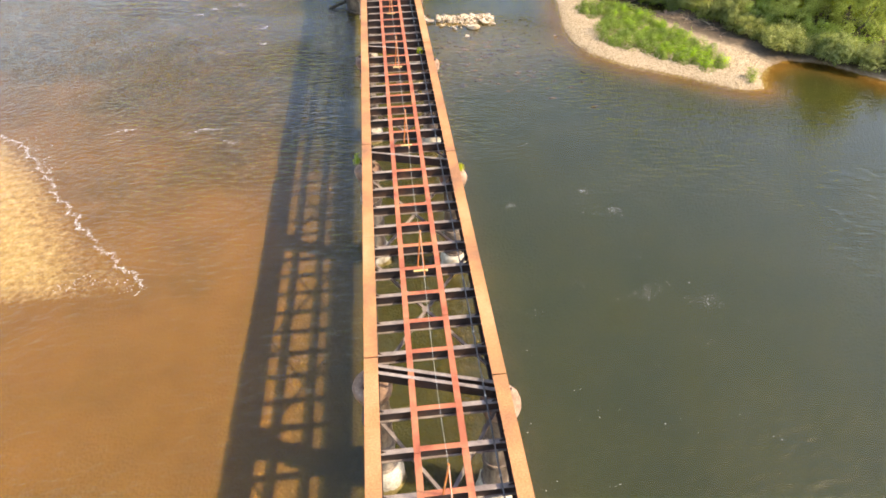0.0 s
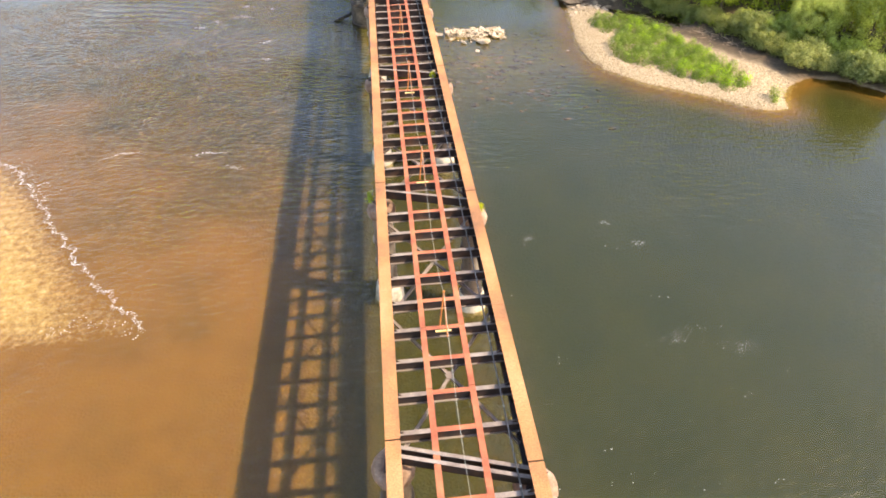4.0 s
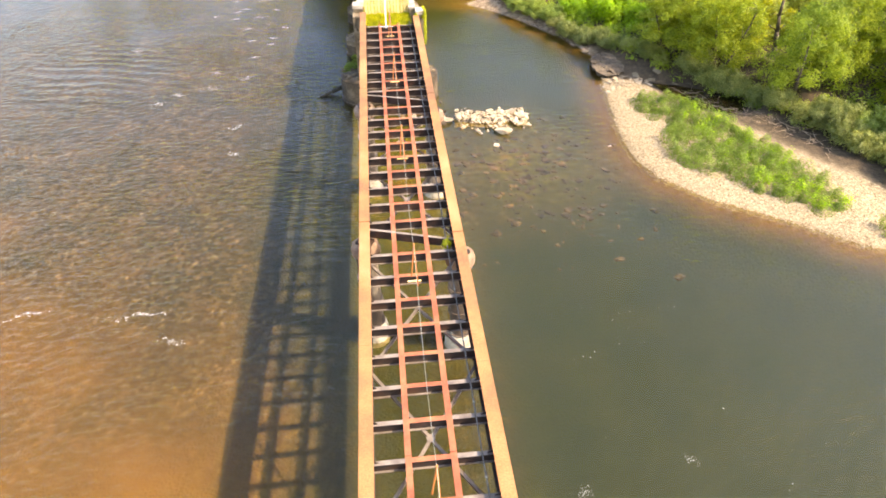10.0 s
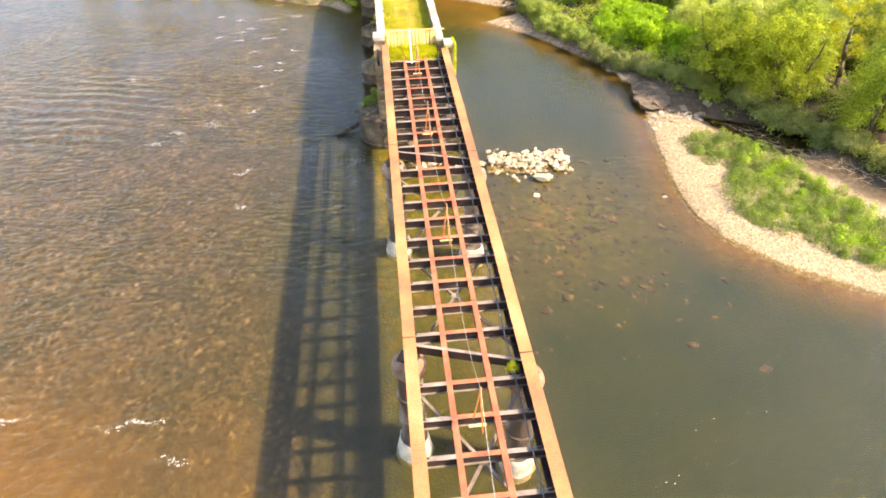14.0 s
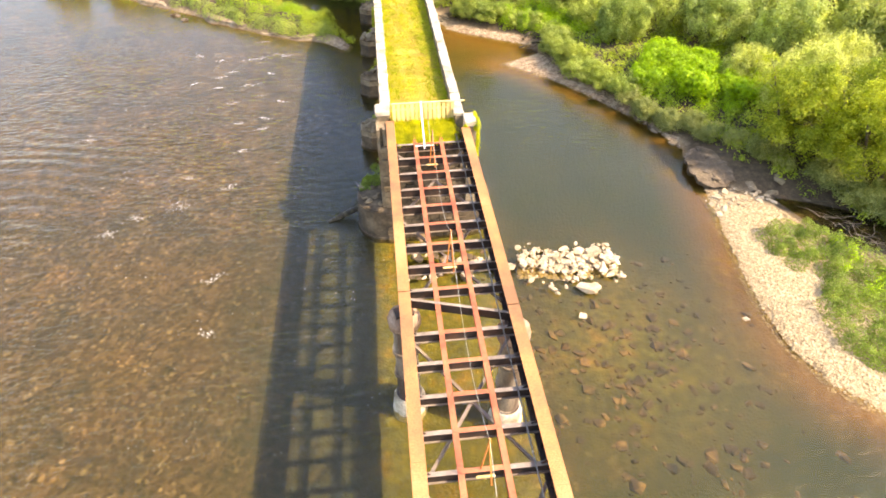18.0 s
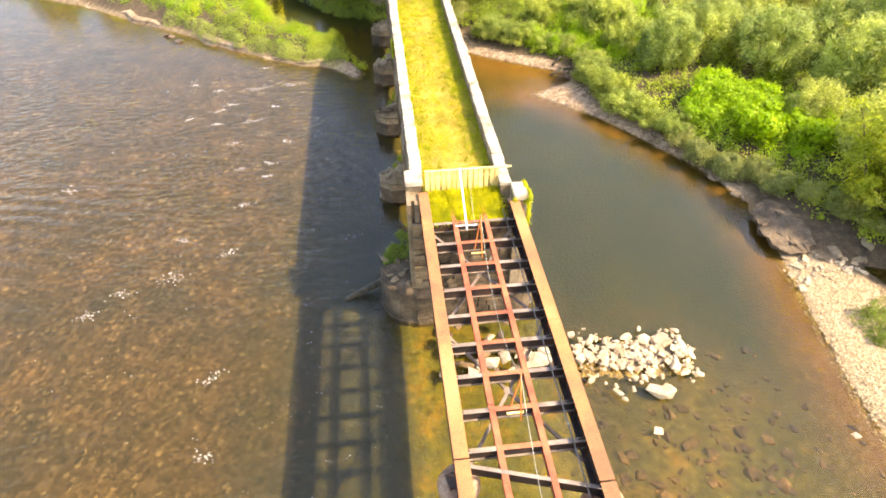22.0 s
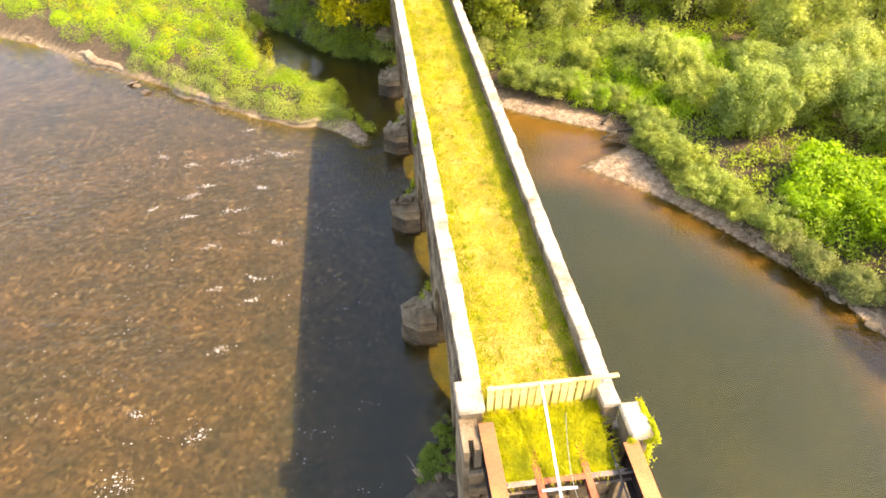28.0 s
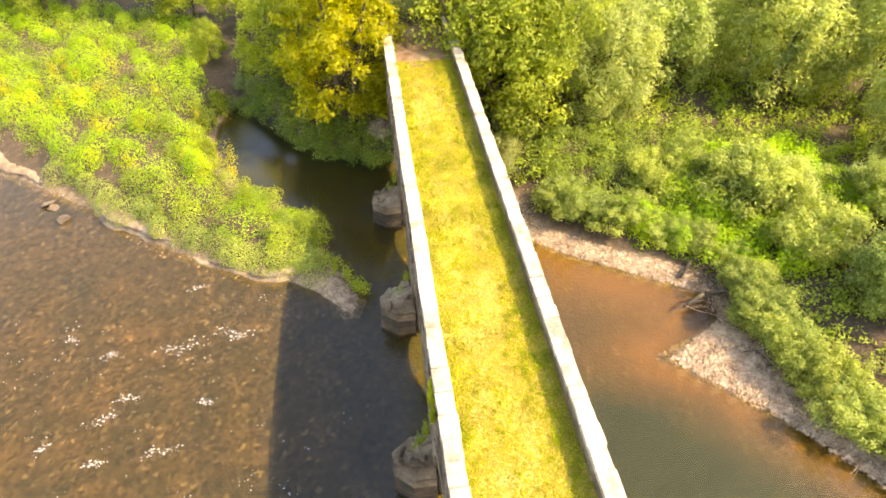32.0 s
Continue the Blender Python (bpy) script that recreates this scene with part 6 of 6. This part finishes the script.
scatter(bush_b, line_points([(13.6, 82), (18.5, 79.5), (20, 77.5)], 1.5, 0.9, 3, 0.9, 1.3) + line_points([(16.4, 66), (19, 63.8), (21.2, 61.2)], 0.9, 1.0, 4, 0.8, 1.25) + line_points([(17.2, 67.2), (19.6, 65.4), (22.2, 62.4)], 1.0, 1.0, 14, 0.8, 1.25), 12, "bright shrubs")
scatter(bush_c, line_points([(14.0, 64.6), (15.3, 62.0), (16.6, 60.0), (18.2, 58.4), (18.9, 56.6), (19.6, 55.0)], 0.5, 0.35, 5, 0.45, 0.8) + line_points([(20.6, 54.2), (23.4, 50.6), (25.2, 46.4), (26.8, 43.2), (28.0, 40.2), (29.8, 38.2), (33.2, 35.4), (38, 32.2), (44, 29.4)], 1.0, 0.4, 6, 0.75, 1.2) + line_points([(3.6, 84), (4.2, 88), (4, 92)], 1.3, 0.5, 7, 0.7, 1.1) + [(-1.1, 93.4, 1.0), (0.3, 94.2, 1.2), (1.1, 93.1, 0.9), (1.5, 94.6, 1.2), (-0.5, 95, 1.1)] + line_points([(-11.8, 96.2), (-9.8, 94.8)], 1.0, 0.3, 17, 0.6, 0.8), 13, "dark shrubs")


def herb_field(name, poly, clumps, size, tall, per, leaf, material, seed, label, clear=0.3, spaced=0.0, shell=False):
    """Leafy clumps inside the outline, at random or about one to each square of the given side."""
    r = np.random.RandomState(seed)
    p = np.array(poly)
    lo, hi = p.min(0) - 0.5, p.max(0) + 0.5
    if spaced:
        x, y = [a.reshape(-1) for a in np.meshgrid(np.arange(lo[0], hi[0], spaced), np.arange(lo[1], hi[1], spaced))]
        x, y = x + r.uniform(-0.42, 0.42, len(x)) * spaced, y + r.uniform(-0.42, 0.42, len(y)) * spaced
        pick = r.permutation(len(x))
        x, y = x[pick], y[pick]
    else:
        x, y = r.uniform(lo[0], hi[0], clumps * 4), r.uniform(lo[1], hi[1], clumps * 4)
    ok = depth_in(x, y, poly) > clear
    x, y = x[ok][:clumps], y[ok][:clumps]
    z = np.maximum(ground_height(x, y)[0], 0.05)
    k = len(x)
    s = size * r.uniform(0.55, 1.3, k)
    h = tall * r.uniform(0.5, 1.35, k)
    c = np.stack([x, y, z + (0.0 if shell else h * 0.5)], -1)
    rad = np.stack([s, s, h * (1.0 if shell else 0.55)], -1)
    v, f = leaves(c, rad, per * k, leaf[0], leaf[1], seed, 0.2 if shell else 0.7, shell)
    dry = v[:, 2].reshape(-1, 3).min(1) > 0.03
    v = v.reshape(-1, 3, 3)[dry].reshape(-1, 3)
    ob = raw_mesh(name, v, f[:len(v) // 3], material)
    return tagged(ob, label, "herbs", kind="stuff")


ISLAND_IN = [(-4.9, 78.4), (-5.9, 80), (-6.4, 82.2), (-8.4, 84.3), (-10, 85.4), (-11.6, 87.6), (-12.5, 90.4), (-12.8, 93.5), (-12.5, 106), (-50, 124), (-50, 108), (-29, 95.2), (-24.4, 91.2), (-21, 88.6), (-18, 86.4), (-16.2, 85.1), (-13.8, 82.6), (-11.6, 80.7), (-9.5, 79.5), (-7.3, 78.1), (-5.6, 77.6)]
herb_field("herb_growth", ISLAND_IN, 240, 1.15, 1.5, 1000, (0.1, 0.055), LEAF_BRIGHT, 31, "dense bright green nettles in rounded clumps covering the island", 0.9, 2.05, True)
herb_field("herb_growth", ISLAND_IN, 90, 0.9, 1.7, 640, (0.1, 0.04), LEAF_HERB, 41, "taller pale feathery herbs standing in clumps among the nettles", 0.9, 3.3, True)
# darker leaves fill the gaps, deepening the shade between clumps
herb_field("herb_growth", ISLAND_IN, 420, 0.6, 0.55, 90, (0.12, 0.05), LEAF_WEED, 46, "loose dark growth between the clumps", 0.4)
herb_field("herb_growth", [(-6.5, 80), (-13, 84), (-22, 91), (-30, 98), (-20, 100), (-13, 92), (-9, 84.5)], 40, 0.5, 1.45, 190, (0.09, 0.06), LEAF_YELLOW, 42, "yellow flowering herbs on the island", 0.0)
POOL_RIM = [(-3.9, 76.9), (-4.7, 78.4), (-5.9, 79.7), (-6.3, 82), (-8.2, 84), (-9.8, 84.9), (-11.4, 87.4), (-12.3, 90.4), (-12.3, 93), (-11.4, 94.4), (-12.5, 96), (-13.6, 93.5), (-13.4, 90.4), (-12.4, 87.8), (-10.6, 86), (-8.8, 85), (-7.2, 82.8), (-6.8, 80.4), (-5.4, 78.6)]
herb_field("herb_growth", POOL_RIM, 240, 0.42, 0.8, 120, (0.17, 0.07), LEAF_ALDER, 37, "grey-green growth along the quiet pool", 0.0)


def herb_line(line, gap, inset, size, tall, per, leaf, material, seed, label):
    """Rounded clumps side by side along a shore, set in to the left of the line."""
    r = np.random.RandomState(seed)
    c, rad = [], []
    for (x1, y1), (x2, y2) in zip(line, line[1:]):
        d = math.hypot(x2 - x1, y2 - y1)
        for k in range(max(1, round(d / gap))):
            u = (k + r.uniform(0.2, 0.8)) / max(1, round(d / gap))
            o = inset * r.uniform(0.7, 1.5)
            q = size * r.uniform(0.7, 1.2)
            c.append((x1 + (x2 - x1) * u - (y2 - y1) / d * o, y1 + (y2 - y1) * u + (x2 - x1) / d * o, 0.35))
            rad.append((q, q, tall * r.uniform(0.75, 1.2)))
    v, f = leaves(np.array(c), np.array(rad), per * len(c), leaf[0], leaf[1], seed, 0.2, True)
    v = v.reshape(-1, 3, 3)
    v = v[v[:, :, 2].min(1) > 0.04].reshape(-1, 3)
    return tagged(raw_mesh("herb_growth", v, f[:len(v) // 3], material), label, "herbs", kind="stuff")


herb_line(ISLAND_EDGE[3:], 1.15, 0.75, 0.85, 1.0, 1300, (0.09, 0.034), LEAF_SHORE, 32, "pale grey-green herbs in rounded clumps along the island's shore")
herb_line(ISLAND_EDGE[4:], 1.6, 1.9, 0.95, 1.5, 1300, (0.1, 0.045), LEAF_HERB, 39, "green herbs in tall rounded clumps behind the island's shore")
herb_line([(-5.4, 78.2), (-5.6, 79.4), (-6.5, 81.8), (-8.3, 84.0), (-10.0, 85.2), (-11.6, 87.6), (-12.4, 90.4), (-12.6, 93.0)], 1.2, 0.6, 0.8, 1.1, 1000, (0.09, 0.034), LEAF_SHORE, 49, "pale green herbs in rounded clumps round the quiet pool")
herb_field("herb_growth", SPIT_GREEN, 260, 0.52, 0.72, 460, (0.1, 0.04), LEAF_WEED, 33, "low grey-green willow herb in clumps on the gravel spit", 0.05, 0.62, True)
herb_field("herb_growth", [q for q in SPIT_GREEN if q[0] > 17.8], 45, 0.42, 0.8, 150, (0.11, 0.045), LEAF_BRIGHT, 38, "brighter green tufts among the growth on the spit", 0.2)
herb_field("herb_growth", [(23.2, 34.7), (24.2, 34.8), (24.2, 35.6), (23.3, 35.6)], 8, 0.36, 0.7, 170, (0.12, 0.04), LEAF_WEED, 34, "single green tuft on the gravel", 0.0)
herb_field("herb_growth", WOOD_EAST[:-4] + [(2.4, 110), (48, 110), (60, 60), (60, 30)], 6500, 0.6, 0.8, 50, (0.17, 0.09), LEAF_HERB, 35, "green undergrowth below the trees", 0.4)
herb_field("herb_growth", [(-11.5, 94.6), (-9.2, 92.2), (-7.5, 90.0), (-6.5, 88.5), (-3.9, 87.1), (-2.3, 86.6), (-2.3, 88.8), (-5, 90), (-7, 92), (-10, 95)], 170, 0.5, 0.8, 130, (0.14, 0.06), LEAF_WEED, 44, "dark growth hanging over the pool's bank", -0.2)
herb_field("herb_growth", [(15.6, 67.4), (18.6, 68.4), (21, 67), (23, 65), (20.8, 60.4), (18.1, 60.3), (16.6, 62.3), (15.2, 64.6)], 50, 0.85, 1.25, 1100, (0.1, 0.05), LEAF_BRIGHT, 61, "bright green nettles in rounded clumps on the bank", 0.2, 1.15, True)
herb_field("herb_growth", [(9.4, 81.0), (13, 82.6), (17.2, 82), (20, 78.4), (17, 76), (13.6, 76.4), (10.8, 78.4)], 46, 0.9, 1.5, 900, (0.1, 0.05), LEAF_BRIGHT, 62, "bright green herbs in clumps under the willows", 0.2, 1.3, True)
herb_field("herb_growth", [(8, 80), (14, 78), (16, 75), (13.5, 74.5), (9, 78)], 70, 0.7, 1.3, 300, (0.13, 0.06), LEAF_BRIGHT, 47, "bright green herbs behind the shore shrubs", 0.0, 0.0, True)
# dark leaves added where the bare earth under the willows lies in shade
herb_field("herb_growth", [(5, 80.6), (12, 78.6), (16, 78.4), (18.5, 84), (12, 86.5), (5, 86.5)], 330, 0.55, 0.9, 110, (0.14, 0.06), LEAF_WEED, 45, "dark undergrowth below the willows", 0.0)
herb_field("herb_growth", [(-7.0, 89.6), (-4, 88.2), (-2.3, 87.6), (-2.3, 100), (-12, 100), (-10.5, 95)], 150, 0.6, 0.9, 60, (0.18, 0.1), LEAF_ALDER, 36, "dark growth below the maples", 0.2)


def tufts(name, spots, size, per, leaf, material, seed, label):
    c = np.array([s[:3] for s in spots])
    rad = np.array([(s[3], s[4], s[5]) for s in spots]) * size
    v, f = leaves(c, rad, per * len(spots), leaf[0], leaf[1], seed, 0.3)
    return tagged(raw_mesh(name, v, f, material), label, "plant", "plants on the bridge")


tufts("ivy", [(2.3, 52.8, 5.75, 0.09, 0.42, 0.42), (2.3, 52.6, 5.1, 0.09, 0.4, 0.5), (2.3, 52.9, 4.4, 0.1, 0.35, 0.5), (2.28, 52.5, 6.1, 0.08, 0.3, 0.1)], 1, 520, (0.075, 0.055), LEAF_IVY, 51, "yellow-green ivy over the end post")
rng = np.random.RandomState(21)
ex, ey = rng.uniform(-1.45, 1.3, 13000), rng.uniform(51.95, 53.7, 13000)
ez = np.where(ey < 53.85, TURF_Z - 0.06 - 0.09 * (53.85 - ey), TURF_Z - 0.03)
tagged(blades("rank_grass", ex, ey, ez + 0.06, 0.26, 0.028, RANK_BLADE, 22, 1.0), "rank yellow-green grass spilling over the deck's end", "grass", kind="stuff")
tufts("ivy", [(2.24, 53.1, 6.15, 0.08, 0.28, 0.06), (1.72, 52.38, 5.95, 0.08, 0.08, 0.12), (2.2, 52.38, 5.9, 0.14, 0.06, 0.2)], 1, 240, (0.07, 0.05), LEAF_IVY, 57, "yellow-green ivy sprigs at the cap of the end post")
tufts("ivy", [(-2.1, 67.6, 5.75, 0.08, 0.22, 0.3), (-2.1, 67.3, 5.4, 0.07, 0.16, 0.25), (-2.05, 67.9, 5.9, 0.07, 0.12, 0.15)], 1, 240, (0.09, 0.06), LEAF_IVY, 53, "yellow-green ivy tuft on the parapet")
fr = random.Random(12)
fern_at = []
for i in range(110):
    u = fr.random()
    x, y = -3.2 + 1.05 * u + fr.uniform(-0.1, 0.1), 54.2 + 2.1 * fr.random() * (0.35 + 0.65 * u)
    s = fr.uniform(0.05, 0.15)
    fern_at.append((x, y, 1.66 + 0.9 * fr.random() ** 2 * u, s, s * 1.2, s * fr.uniform(0.6, 1.2)))
tufts("fern_tuft", fern_at, 1, 80, (0.08, 0.026), LEAF_WEED, 54, "soft green ferns and moss on the end cutwater")
tufts("fern_tuft", [(-3.0, 53.3, 1.5, 0.14, 0.1, 0.12), (-2.85, 53.15, 1.3, 0.1, 0.08, 0.16), (-2.95, 53.2, 1.62, 0.12, 0.12, 0.06)], 1, 160, (0.07, 0.03), LEAF_HERB, 59, "pale green weed tuft hanging from the ledge")
tufts("buddleia", [(1.3, 30.2, 5.55, 0.16, 0.18, 0.2)], 1, 260, (0.1, 0.05), LEAF_IVY, 55, "small green shoot beside the girder")
tufts("moss_tuft", [(-2.05, 20.3, 5.3, 0.12, 0.3, 0.2)], 1, 160, (0.1, 0.04), LEAF_HERB, 56, "small weeds on the pier cap")
tufts("moss_tuft", [(2.1, 19.4, 5.15, 0.1, 0.15, 0.15)], 1, 160, (0.1, 0.04), LEAF_IVY, 58, "small weeds on the pier cap")
for i, y in enumerate(PIERS):
    tufts("ledge_weeds", [(-2.4, y + 0.3, 1.6, 0.2, 0.3, 0.12), (-2.2, y + 0.5, 1.9, 0.12, 0.2, 0.3), (-2.6, y + 0.1, 1.45, 0.15, 0.2, 0.08)], 1, 150, (0.15, 0.03), LEAF_ALDER, 60 + i, "dark weeds on the cutwater's cap")


# ---- single stones of the masonry nearest to the spans ----
def block_meshes(count, seed):
    """Rough unit blocks with chamfered edges, to be scaled to size."""
    rr = random.Random(seed)
    out = []
    for _ in range(count):
        b = bmesh.new()
        for v in box(b, (-0.5, -0.5, -0.5), (0.5, 0.5, 0.5)):
            v.co += Vector([rr.uniform(-0.04, 0.02) * (1 if c > 0 else -1) for c in v.co])
        bmesh.ops.bevel(b, geom=list(b.edges), offset=0.05, segments=1, affect="EDGES")
        me = bpy.data.meshes.new("stone")
        b.to_mesh(me)
        b.free()
        out.append(me)
    return out


def lay_blocks(rows, meshes, material, parent, seed):
    rr = random.Random(seed)
    for lo, hi in rows:
        ob = hang("stone", rr.choice(meshes), material, parent)
        ob.location = [(a + b) / 2 for a, b in zip(lo, hi)]
        ob.scale = [b - a for a, b in zip(lo, hi)]


lay_blocks([q for q in west_stones if near_stone(q)][:300], block_meshes(6, 3), MASONRY, viaduct, 5)
# under the deck the same wall takes the dark stone, shade put into colour
lay_blocks([q for q in front if q[0][0] < -1.75] , block_meshes(4, 4), MASONRY, viaduct, 6)
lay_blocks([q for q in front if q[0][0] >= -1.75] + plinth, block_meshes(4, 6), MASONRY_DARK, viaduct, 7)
